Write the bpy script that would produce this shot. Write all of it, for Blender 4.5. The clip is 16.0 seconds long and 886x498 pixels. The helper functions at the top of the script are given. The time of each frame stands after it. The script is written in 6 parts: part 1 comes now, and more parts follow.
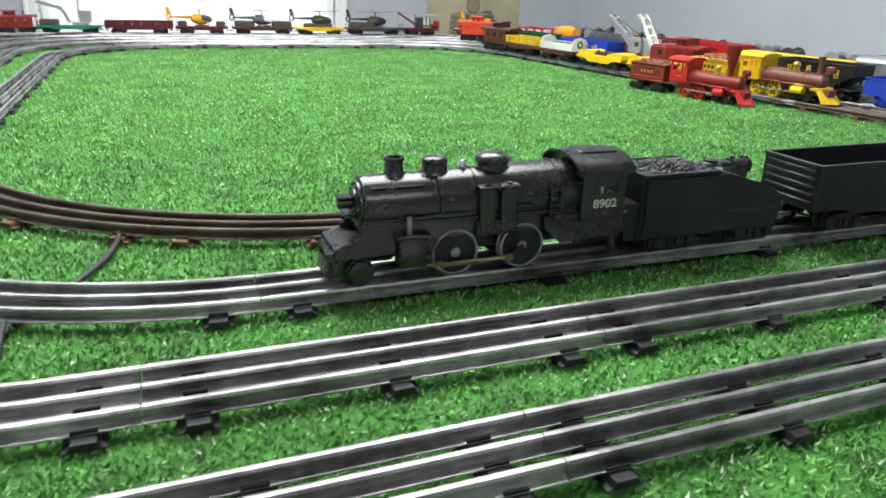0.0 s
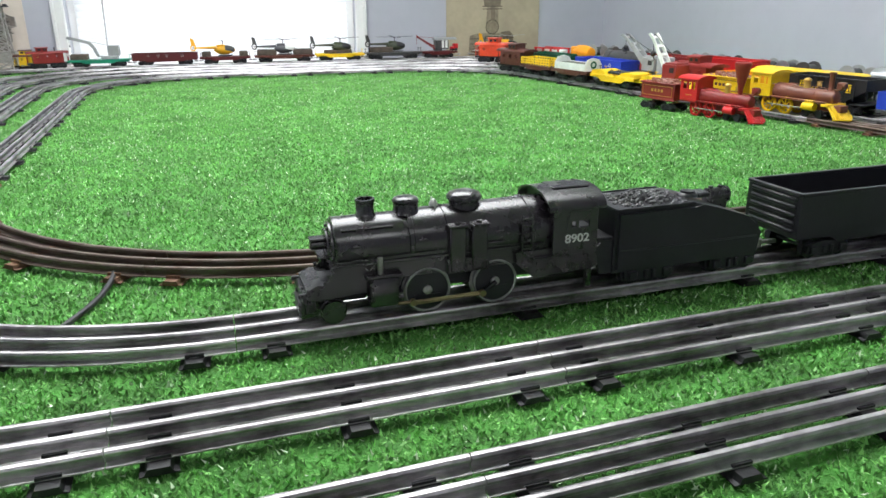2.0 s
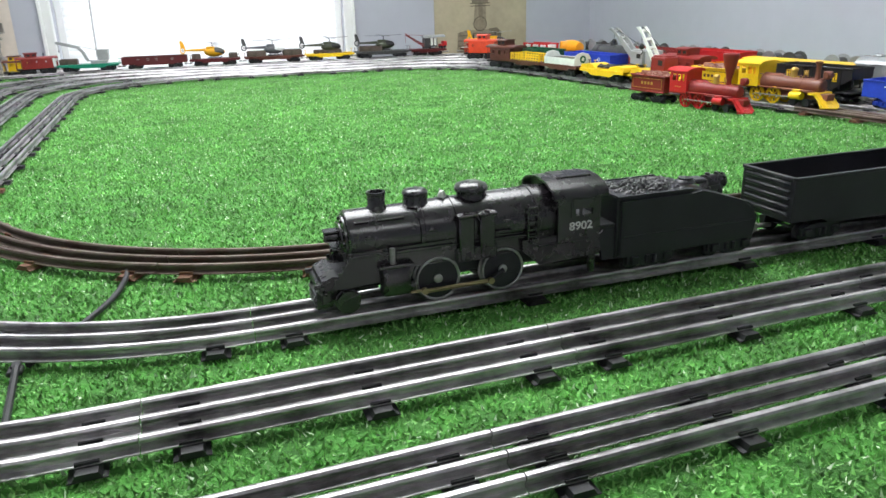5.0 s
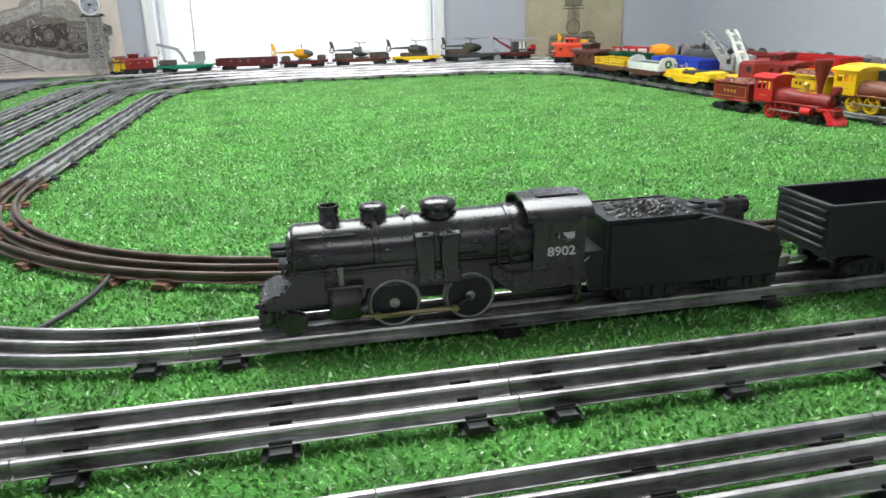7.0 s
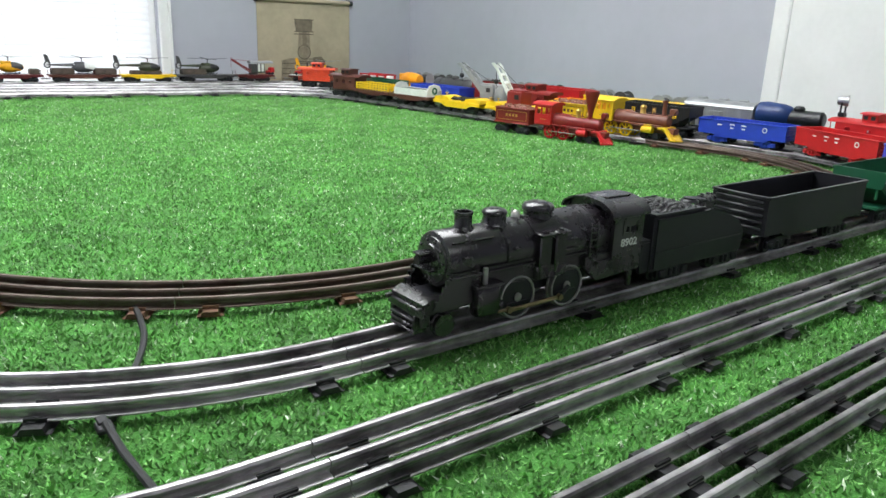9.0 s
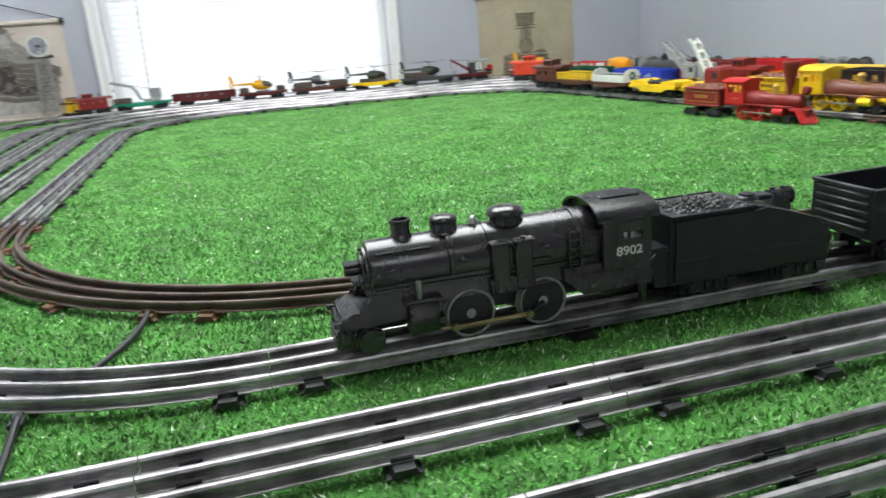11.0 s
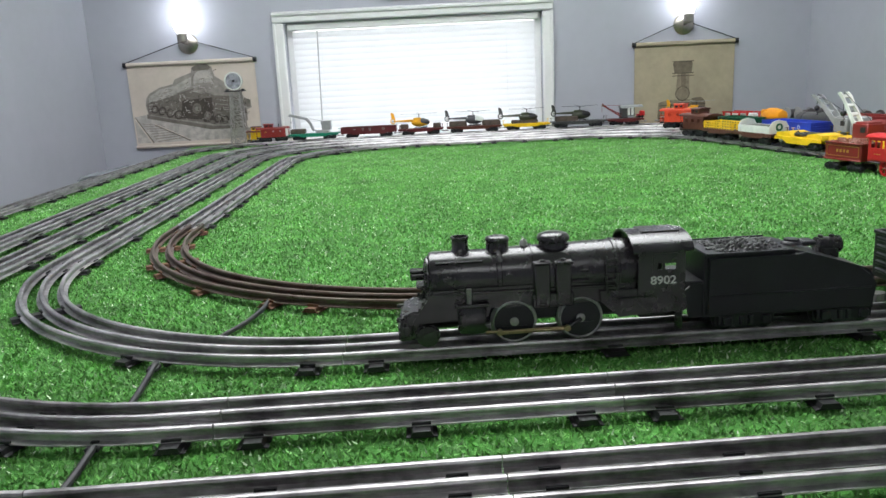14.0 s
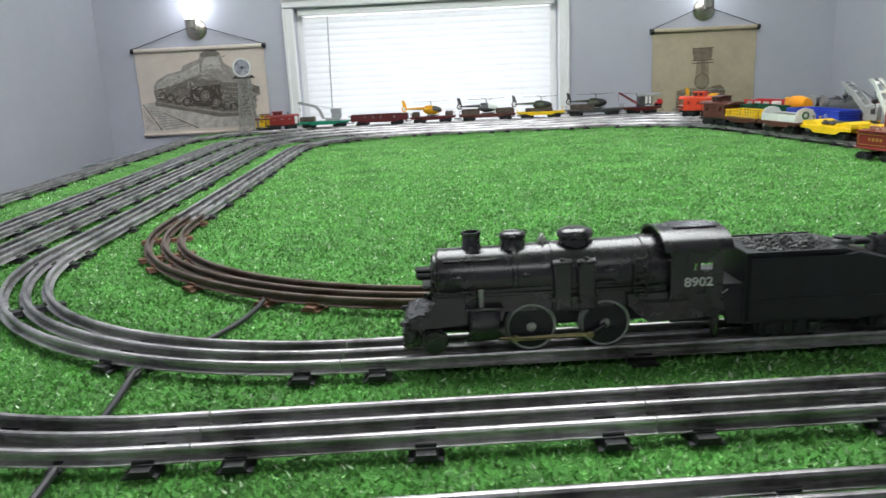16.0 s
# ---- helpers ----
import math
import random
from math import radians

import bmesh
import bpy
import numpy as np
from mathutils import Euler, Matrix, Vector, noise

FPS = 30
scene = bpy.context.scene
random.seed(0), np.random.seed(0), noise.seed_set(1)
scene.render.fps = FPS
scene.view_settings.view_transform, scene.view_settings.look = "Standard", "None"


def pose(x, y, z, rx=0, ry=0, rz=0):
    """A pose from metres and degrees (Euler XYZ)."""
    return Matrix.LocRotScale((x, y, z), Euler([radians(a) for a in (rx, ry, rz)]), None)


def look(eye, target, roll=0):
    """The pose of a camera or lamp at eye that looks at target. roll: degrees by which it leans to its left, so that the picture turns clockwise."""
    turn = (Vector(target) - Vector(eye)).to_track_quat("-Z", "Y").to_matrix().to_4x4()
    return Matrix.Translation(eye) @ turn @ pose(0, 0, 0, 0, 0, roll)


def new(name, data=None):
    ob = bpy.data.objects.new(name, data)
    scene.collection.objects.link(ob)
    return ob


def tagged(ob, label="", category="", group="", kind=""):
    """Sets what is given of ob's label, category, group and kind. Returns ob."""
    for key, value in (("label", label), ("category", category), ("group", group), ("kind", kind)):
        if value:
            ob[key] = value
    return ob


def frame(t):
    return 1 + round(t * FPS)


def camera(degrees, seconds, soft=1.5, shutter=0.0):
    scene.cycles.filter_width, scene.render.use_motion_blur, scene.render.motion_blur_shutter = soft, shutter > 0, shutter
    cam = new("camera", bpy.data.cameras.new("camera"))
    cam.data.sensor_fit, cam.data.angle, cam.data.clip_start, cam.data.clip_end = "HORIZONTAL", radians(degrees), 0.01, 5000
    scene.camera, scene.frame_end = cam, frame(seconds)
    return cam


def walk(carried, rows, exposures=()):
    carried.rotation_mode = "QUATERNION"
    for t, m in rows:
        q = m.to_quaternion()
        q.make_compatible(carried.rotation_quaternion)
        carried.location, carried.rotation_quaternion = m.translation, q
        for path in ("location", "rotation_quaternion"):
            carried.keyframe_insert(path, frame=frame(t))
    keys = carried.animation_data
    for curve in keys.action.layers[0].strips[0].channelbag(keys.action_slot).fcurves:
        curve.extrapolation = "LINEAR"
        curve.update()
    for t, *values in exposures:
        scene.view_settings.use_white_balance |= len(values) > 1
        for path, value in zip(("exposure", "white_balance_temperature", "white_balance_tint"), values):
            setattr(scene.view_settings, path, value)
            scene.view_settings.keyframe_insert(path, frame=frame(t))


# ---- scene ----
cam = camera(62.5, 16.0, shutter=0.4)
PATH = [
    (0, (0.038, 0.038, 0.18), (0.618, 1.824, -0.508), 1.6),
    (0.5, (0.071, 0.037, 0.192), (0.55, 1.865, -0.462), -1.4),
    (1, (0.071, 0.028, 0.196), (0.524, 1.872, -0.431), -1.4),
    (1.5, (0.074, 0.025, 0.191), (0.564, 1.858, -0.442), -0.8),
    (2, (0.073, 0.023, 0.196), (0.568, 1.85, -0.451), -0.4),
    (2.5, (0.078, 0.024, 0.196), (0.587, 1.852, -0.438), -1.0),
    (3, (0.066, 0.014, 0.199), (0.555, 1.853, -0.418), -0.6),
    (3.2, (0.06, 0.016, 0.197), (0.538, 1.86, -0.412), -0.2),
    (5.3, (0.057, 0.011, 0.196), (0.579, 1.827, -0.459), -1.6),
    (5.5, (0.068, 0.012, 0.197), (0.58, 1.835, -0.448), -1.6),
    (6, (0.09, 0.014, 0.196), (0.553, 1.858, -0.426), -1.5),
    (6.5, (0.115, 0.018, 0.199), (0.5, 1.893, -0.383), -2.1),
    (7, (0.152, 0.037, 0.19), (0.394, 1.918, -0.446), -1.7),
    (7.5, (0.103, 0.041, 0.194), (0.333, 1.932, -0.413), -4.0),
    (8, (-0.034, 0.082, 0.191), (0.783, 1.794, -0.443), -0.1),
    (8.5, (-0.094, 0.086, 0.185), (0.945, 1.684, -0.422), 2.0),
    (9, (-0.116, 0.091, 0.188), (0.958, 1.679, -0.381), 2.2),
    (9.5, (-0.114, 0.088, 0.189), (0.974, 1.669, -0.374), 2.1),
    (9.7, (-0.111, 0.083, 0.191), (0.972, 1.668, -0.37), 1.6),
    (11.8, (0.164, -0.004, 0.182), (0.145, 1.929, -0.332), -4.5),
    (12, (0.155, -0.023, 0.186), (0.115, 1.919, -0.291), -3.9),
    (12.5, (0.132, -0.048, 0.185), (0.134, 1.904, -0.252), -2.0),
    (13, (0.132, -0.05, 0.185), (0.163, 1.9, -0.258), -1.1),
    (13.5, (0.136, -0.046, 0.186), (0.133, 1.904, -0.257), -2.3),
    (14, (0.136, -0.037, 0.186), (0.102, 1.912, -0.263), -2.8),
    (14.5, (0.135, -0.023, 0.184), (0.099, 1.923, -0.274), -3.1),
    (15, (0.145, -0.011, 0.186), (0.124, 1.937, -0.268), -3.4),
    (15.5, (0.153, 0.004, 0.182), (0.138, 1.951, -0.276), -2.6),
    (16, (0.137, 0.012, 0.179), (0.069, 1.953, -0.296), -2.7),
]
EXPOSURES = [(0, -0.15), (6.5, -0.15), (7.5, -0.2), (9, -0.33), (9.7, -0.33), (12, -0.28), (12.7, -0.52), (16, -0.52)]
walk(cam, [(t, look(eye, target, roll)) for t, eye, target, roll in PATH], EXPOSURES)

# ---- light ----
world = bpy.data.worlds.new("world")
scene.world = world
world.use_nodes = True
wn = world.node_tree.nodes
sky = wn.new("ShaderNodeTexSky")
sky.sky_type = "NISHITA"
sky.sun_disc = False
sky.sun_elevation, sky.sun_rotation = radians(45), radians(200)
world.node_tree.links.new(sky.outputs[0], wn["Background"].inputs[0])
wn["Background"].inputs[1].default_value = 0.12


def lamp(name, kind, energy, place, aim=None, size=(0.1, 0.1), color=(1, 1, 1)):
    data = bpy.data.lights.new(name, kind)
    data.energy, data.color = energy, color
    if kind == "AREA":
        data.shape, data.size, data.size_y = "RECTANGLE", size[0], size[1]
    else:
        data.shadow_soft_size = size[0]
    ob = new(name, data)
    ob.matrix_world = look(place, aim) if aim else pose(*place)
    return ob


FLOOR, CEIL = -1.10, 1.30
WALL_N, WALL_W, WALL_E, WALL_S = 2.662, -1.142, 1.425, -2.2
lamp("window_daylight", "AREA", 3, (0.02, WALL_N + 0.10, 0.10), (0.02, 0, -0.05), (0.9, 0.75), (0.93, 0.97, 1.0))
lamp("unseen_ceiling_lamp_light", "AREA", 34, (0.12, 1.22, CEIL - 0.06), (0.12, 1.23, 0), (1.4, 1.15), (0.96, 0.98, 1.0))
# fill added behind the camera to brighten near faces; no source seen there
lamp("unseen_ceiling_lamp_light", "AREA", 4, (0.12, -1.2, CEIL - 0.06), (0.12, -1.19, 0), (1.2, 0.30), (0.96, 0.98, 1.0))

# ---- materials ----
def mat(name, color, rough=0.5, metal=0.0, var=0.15, scale=60.0, bump=0.0, bscale=400.0, second=None, spec=0.5, coat=0.0, island=0.0, obj=0.0, painted_glint=None):
    """Principled material with two scales of variation and a fine relief."""
    m = bpy.data.materials.new(name)
    m.use_nodes = True
    n, l = m.node_tree.nodes, m.node_tree.links
    b = n["Principled BSDF"]
    tc = n.new("ShaderNodeTexCoord")
    big = n.new("ShaderNodeTexNoise")
    big.inputs["Scale"].default_value, big.inputs["Detail"].default_value = scale, 5
    small = n.new("ShaderNodeTexNoise")
    small.inputs["Scale"].default_value, small.inputs["Detail"].default_value = scale * 9, 3
    l.new(tc.outputs["Object"], big.inputs["Vector"])
    l.new(tc.outputs["Object"], small.inputs["Vector"])
    add = n.new("ShaderNodeMath")
    add.operation = "MULTIPLY_ADD"
    add.inputs[1].default_value = 0.4
    l.new(small.outputs[0], add.inputs[0])
    l.new(big.outputs[0], add.inputs[2])
    ramp = n.new("ShaderNodeValToRGB")
    c2 = second or tuple(c * (1 - 2 * var) for c in color)
    ramp.color_ramp.elements[0].position, ramp.color_ramp.elements[1].position = 0.45, 0.92
    ramp.color_ramp.elements[0].color = (*c2, 1)
    ramp.color_ramp.elements[1].color = (*(min(1, c * (1 + var)) for c in color), 1)
    l.new(add.outputs[0], ramp.inputs[0])
    col = ramp.outputs[0]
    if island or obj:
        src = n.new("ShaderNodeNewGeometry").outputs["Random Per Island"] if island else n.new("ShaderNodeObjectInfo").outputs["Random"]
        k = island or obj
        mp = n.new("ShaderNodeMapRange")
        mp.inputs["To Min"].default_value, mp.inputs["To Max"].default_value = 1 - k, 1 + k
        l.new(src, mp.inputs["Value"])
        hsv = n.new("ShaderNodeHueSaturation")
        l.new(mp.outputs[0], hsv.inputs["Value"])
        l.new(col, hsv.inputs["Color"])
        col = hsv.outputs[0]
        # a few islands get a pale colour: glints painted into the base colour
        if painted_glint:
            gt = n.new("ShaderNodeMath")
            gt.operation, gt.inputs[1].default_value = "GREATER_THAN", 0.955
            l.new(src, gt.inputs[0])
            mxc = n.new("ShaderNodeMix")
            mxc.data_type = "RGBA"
            mxc.inputs["B"].default_value = (*painted_glint, 1)
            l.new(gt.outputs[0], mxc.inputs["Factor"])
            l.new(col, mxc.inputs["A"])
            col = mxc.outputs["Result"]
    l.new(col, b.inputs["Base Color"])
    rr = n.new("ShaderNodeMapRange")
    rr.inputs["To Min"].default_value, rr.inputs["To Max"].default_value = max(0.03, rough - 0.10), min(1, rough + 0.12)
    l.new(add.outputs[0], rr.inputs["Value"])
    l.new(rr.outputs[0], b.inputs["Roughness"])
    b.inputs["Metallic"].default_value = metal
    b.inputs["Specular IOR Level"].default_value = spec
    b.inputs["Coat Weight"].default_value = coat
    if bump:
        bt = n.new("ShaderNodeTexNoise")
        bt.inputs["Scale"].default_value, bt.inputs["Detail"].default_value = bscale, 4
        l.new(tc.outputs["Object"], bt.inputs["Vector"])
        bp = n.new("ShaderNodeBump")
        bp.inputs["Strength"].default_value, bp.inputs["Distance"].default_value = bump, 0.002
        l.new(bt.outputs[0], bp.inputs["Height"])
        l.new(bp.outputs[0], b.inputs["Normal"])
    return m


def glow(name, color, strength):
    m = bpy.data.materials.new(name)
    m.use_nodes = True
    n = m.node_tree.nodes
    b = n["Principled BSDF"]
    b.inputs["Emission Color"].default_value = (*color, 1)
    b.inputs["Emission Strength"].default_value = strength
    return m


def plastic(name, color, rough=0.38):
    return mat(name, color, rough, var=0.10, scale=25, bump=0.08, bscale=900)


M_WALL = mat("wall_paint", (0.45, 0.46, 0.52), 0.75, var=0.03, scale=3, bump=0.06, bscale=500)
M_WHITE = mat("white_trim_paint", (0.80, 0.80, 0.80), 0.4, var=0.03, scale=8, bump=0.03)
M_CEIL = mat("ceiling_paint", (0.8, 0.8, 0.8), 0.9, var=0.03, scale=3)
M_FLOOR = mat("floor_carpet", (0.22, 0.20, 0.18), 0.95, var=0.2, scale=40, bump=0.5)
M_WOOD = mat("table_wood", (0.32, 0.22, 0.13), 0.6, var=0.2, scale=12)
M_TURF = mat("turf_backing", (0.07, 0.25, 0.04), 0.9, var=0.3, scale=30, bump=0.8, bscale=700)
# the near-white blades imitate glints on the fibres by colour
M_BLADE = mat("turf_fibre", (0.19, 0.46, 0.118), 0.42, var=0.22, scale=14, island=0.5, spec=0.4, painted_glint=(0.74, 0.86, 0.66))
M_RAIL = mat("rail_tinplate", (0.42, 0.405, 0.415), 0.35, 0.86, var=0.35, scale=17, second=(0.10, 0.091, 0.094), bump=0.05)
M_RAILOLD = mat("rail_rusty", (0.13, 0.105, 0.09), 0.45, 0.7, var=0.3, scale=35, second=(0.07, 0.038, 0.028), bump=0.15)
M_TIE = mat("tie_black", (0.025, 0.025, 0.028), 0.45, 0.3, var=0.3, scale=80, bump=0.1)
M_TIEOLD = mat("tie_rusty", (0.17, 0.085, 0.045), 0.7, 0.3, var=0.4, scale=70, second=(0.06, 0.03, 0.02), bump=0.3)
M_BLACK = plastic("black_plastic", (0.018, 0.018, 0.020), 0.34)
M_BLACKM = mat("black_matt_plastic", (0.017, 0.017, 0.022), 0.34, var=0.2, scale=40, bump=0.12, bscale=1200)
M_COAL = mat("coal_plastic", (0.085, 0.085, 0.088), 0.35, var=0.4, scale=120, bump=0.8, bscale=300)
M_STEEL = mat("dull_steel", (0.42, 0.41, 0.40), 0.35, 0.9, var=0.2, scale=60)
M_BRASS = mat("dull_brass", (0.36, 0.29, 0.16), 0.35, 0.8, var=0.2, scale=60)
M_WIRE = plastic("wire_black", (0.02, 0.02, 0.022), 0.5)
M_INK = plastic("white_ink", (0.78, 0.78, 0.76), 0.5)

# ---- mesh helpers ----
def box(bm, cx, cy, cz, sx, sy, sz, bev=0.0, m=None, seg=1):
    g = bmesh.ops.create_cube(bm, size=1, matrix=(m or Matrix()) @ pose(cx, cy, cz) @ Matrix.Diagonal((sx, sy, sz, 1)))
    if bev:
        es = list({e for v in g["verts"] for e in v.link_edges})
        bmesh.ops.bevel(bm, geom=es, offset=bev, segments=seg, affect="EDGES", profile=0.5)
    return bm


def cyl(bm, c, r, h, axis="z", seg=20, r2=None, m=None):
    """A round bar or cone, centred at c, along an axis."""
    turn = {"z": pose(0, 0, 0), "x": pose(0, 0, 0, 0, 90, 0), "y": pose(0, 0, 0, -90, 0, 0)}[axis]
    bmesh.ops.create_cone(bm, cap_ends=True, segments=seg, radius1=r, radius2=r if r2 is None else r2, depth=h, matrix=(m or Matrix()) @ pose(*c) @ turn)
    return bm


def ball(bm, c, r, sx=1, sy=1, sz=1, seg=14):
    bmesh.ops.create_uvsphere(bm, u_segments=seg, v_segments=max(6, seg // 2), radius=r, matrix=pose(*c) @ Matrix.Diagonal((sx, sy, sz, 1)))
    return bm


def lathe(bm, prof, c=(0, 0, 0), axis="z", seg=24):
    """Turn a profile of (radius, height) about an axis."""
    turn = {"z": pose(0, 0, 0), "x": pose(0, 0, 0, 0, 90, 0), "y": pose(0, 0, 0, -90, 0, 0)}[axis]
    m = pose(*c) @ turn
    rings = []
    for r, h in prof:
        rings.append([bm.verts.new(m @ Vector((r * math.cos(2 * math.pi * i / seg), r * math.sin(2 * math.pi * i / seg), h))) for i in range(seg)])
    for a, b in zip(rings, rings[1:]):
        for i in range(seg):
            bm.faces.new((a[i], a[(i + 1) % seg], b[(i + 1) % seg], b[i]))
    if prof[0] != prof[-1]:
        bm.faces.new(list(reversed(rings[0])))
        bm.faces.new(rings[-1])
    else:
        bmesh.ops.remove_doubles(bm, verts=rings[0] + rings[-1], dist=1e-7)
    return bm


def prism(bm, outline, y0, y1, axis="y"):
    """A solid with an (x, z) outline, from y0 to y1; axis x: an (y, z) outline from x0 to x1; axis z: (x, y)."""
    def at(a, b, d):
        return {"y": (a, d, b), "x": (d, a, b), "z": (a, b, d)}[axis]
    lo = [bm.verts.new(at(a, b, y0)) for a, b in outline]
    hi = [bm.verts.new(at(a, b, y1)) for a, b in outline]
    k = len(outline)
    bm.faces.new(lo)
    bm.faces.new(list(reversed(hi)))
    for i in range(k):
        bm.faces.new((lo[i], hi[i], hi[(i + 1) % k], lo[(i + 1) % k]))
    return bm


def tube(bm, pts, r, seg=8):
    """A round wire along points."""
    pts = [Vector(p) for p in pts]
    rings = []
    for i, p in enumerate(pts):
        d = (pts[min(i + 1, len(pts) - 1)] - pts[max(i - 1, 0)]).normalized()
        a = d.orthogonal().normalized() if abs(d.z) > 0.95 else d.cross(Vector((0, 0, 1))).normalized()
        b = d.cross(a)
        rings.append([bm.verts.new(p + r * (math.cos(2 * math.pi * k / seg) * a + math.sin(2 * math.pi * k / seg) * b)) for k in range(seg)])
    for u, v in zip(rings, rings[1:]):
        for k in range(seg):
            bm.faces.new((u[k], u[(k + 1) % seg], v[(k + 1) % seg], v[k]))
    bm.faces.new(list(reversed(rings[0])))
    bm.faces.new(rings[-1])
    return bm


def mesh_of(name, bm, material, smooth=40):
    bmesh.ops.recalc_face_normals(bm, faces=bm.faces)
    me = bpy.data.meshes.new(name)
    bm.to_mesh(me)
    bm.free()
    me.materials.append(material)
    if smooth:
        me.polygons.foreach_set("use_smooth", [True] * len(me.polygons))
        me.set_sharp_from_angle(angle=radians(smooth))
    return me


def part(name, bm, material, parent, label="", smooth=40):
    ob = new(name, bm if isinstance(bm, bpy.types.Mesh) else mesh_of(name, bm, material, smooth))
    ob.parent = parent
    if label:
        ob["label"] = label
    return ob


def thing(name, m, label, category, group="", kind=""):
    ob = new(name)
    ob.empty_display_size = 0.02
    ob.matrix_world = m
    return tagged(ob, label, category, group, kind)


def solid(name, bm, material, label, category="", kind="", group="", m=None, smooth=40):
    ob = new(name, mesh_of(name, bm, material, smooth))
    if m:
        ob.matrix_world = m
    return tagged(ob, label, category, group, kind)


BM = bmesh.new

# ---- room ----
T = 0.12
solid("floor", box(BM(), (WALL_W + WALL_E) / 2, (WALL_N + WALL_S) / 2, FLOOR - 0.05, 3.4, 5.6, 0.1), M_FLOOR, "dark grey brown carpeted room floor", kind="structure")
solid("ceiling", box(BM(), (WALL_W + WALL_E) / 2, (WALL_N + WALL_S) / 2, CEIL + 0.05, 3.4, 5.6, 0.1), M_CEIL, "plain white painted ceiling", kind="structure")
ZM, ZH = (FLOOR + CEIL) / 2, CEIL - FLOOR
solid("wall_west", box(BM(), WALL_W - T / 2, (WALL_N + WALL_S) / 2, ZM, T, WALL_N - WALL_S + 2 * T, ZH), M_WALL, "pale lavender grey painted wall", kind="structure")
solid("wall_south", box(BM(), (WALL_W + WALL_E) / 2, WALL_S - T / 2, ZM, WALL_E - WALL_W, T, ZH), M_WALL, "pale lavender grey painted wall", kind="structure")
# window opening
WX0, WX1, WZ0, WZ1 = -0.437, 0.478, -0.45, 0.409
bm = BM()
for x0, x1, z0, z1 in ((WALL_W, WX0, FLOOR, CEIL), (WX1, WALL_E, FLOOR, CEIL), (WX0, WX1, FLOOR, WZ0), (WX0, WX1, WZ1, CEIL)):
    box(bm, (x0 + x1) / 2, WALL_N + T / 2, (z0 + z1) / 2, x1 - x0, T, z1 - z0)
solid("wall_north", bm, M_WALL, "pale lavender grey painted wall with a window", kind="structure")
# east wall with its doorway
DY0, DY1, DZ1 = 0.25, 1.053, 0.93
bm = BM()
for y0, y1, z0, z1 in ((WALL_S, DY0, FLOOR, CEIL), (DY1, WALL_N, FLOOR, CEIL), (DY0, DY1, DZ1, CEIL)):
    box(bm, WALL_E + T / 2, (y0 + y1) / 2, (z0 + z1) / 2, T, y1 - y0, z1 - z0)
solid("wall_east", bm, M_WALL, "pale lavender grey painted wall with a doorway", kind="structure")
door = tagged(new("door_1"), "closed white painted door in white trim", "door", kind="structure")
door.matrix_world = pose(WALL_E, (DY0 + DY1) / 2, FLOOR)
w = DY1 - DY0
part("door_leaf", box(BM(), 0.004, 0, (DZ1 - FLOOR) / 2, 0.04, w - 0.003, DZ1 - FLOOR - 0.03, 0.002), M_WHITE, door)
for s in (-1, 1):
    part("jamb", box(BM(), 0.075, s * (w / 2 - 0.011), (DZ1 - FLOOR) / 2, 0.08, 0.02, DZ1 - FLOOR, 0.002), M_WHITE, door)
    part("casing", box(BM(), -0.009, s * (w / 2 + 0.020), (DZ1 - FLOOR + 0.06) / 2, 0.018, 0.04, DZ1 - FLOOR + 0.06, 0.004), M_WHITE, door)
part("head_casing", box(BM(), -0.009, 0, DZ1 - FLOOR + 0.03, 0.017, w - 0.02, 0.06, 0.004), M_WHITE, door)
part("door_knob", ball(BM(), (-0.02, -w / 2 + 0.07, 0.95), 0.027), M_STEEL, door, "round steel knob")

win = tagged(new("window_1"), "white framed window with closed white blinds", "window", kind="structure")
win.matrix_world = pose(0, WALL_N, 0)
CW = 0.038
cx, cz = (WX0 + WX1) / 2, (WZ0 + WZ1) / 2
for x in (WX0 - CW / 2, WX1 + CW / 2):
    part("window_casing", box(BM(), x, -0.010, cz, CW, 0.020, WZ1 - WZ0, 0.004), M_WHITE, win)
    s = 1 if x > cx else -1
    part("casing_bead", box(BM(), x + s * 0.012, -0.0235, cz, 0.010, 0.007, WZ1 - WZ0, 0.002), M_WHITE, win)
part("head_casing", box(BM(), cx, -0.011, WZ1 + CW / 2 + 0.002, WX1 - WX0 + 2 * CW, 0.022, CW, 0.004), M_WHITE, win)
part("casing_bead", box(BM(), cx, -0.0255, WZ1 + CW - 0.008, WX1 - WX0 + 2 * CW, 0.007, 0.010, 0.002), M_WHITE, win)
part("window_sill", box(BM(), cx, -0.02, WZ0 - 0.012, WX1 - WX0 + 0.1, 0.07, 0.022, 0.004), M_WHITE, win)
for x in (WX0 + 0.012, WX1 - 0.012):
    part("window_frame", box(BM(), x, 0.06, cz, 0.024, 0.05, WZ1 - WZ0, 0.003), M_WHITE, win)
for z in (WZ0 + 0.012, WZ1 - 0.012):
    part("window_frame", box(BM(), cx, 0.06, z, WX1 - WX0 - 0.05, 0.05, 0.024, 0.003), M_WHITE, win)
glass = bpy.data.materials.new("window_glass")
glass.use_nodes = True
gb = glass.node_tree.nodes["Principled BSDF"]
gb.inputs["Transmission Weight"].default_value, gb.inputs["Roughness"].default_value, gb.inputs["IOR"].default_value = 1.0, 0.0, 1.45
pane = part("pane", box(BM(), cx, 0.075, cz, WX1 - WX0 - 0.05, 0.004, WZ1 - WZ0 - 0.05), glass, win)
pane.visible_shadow = False
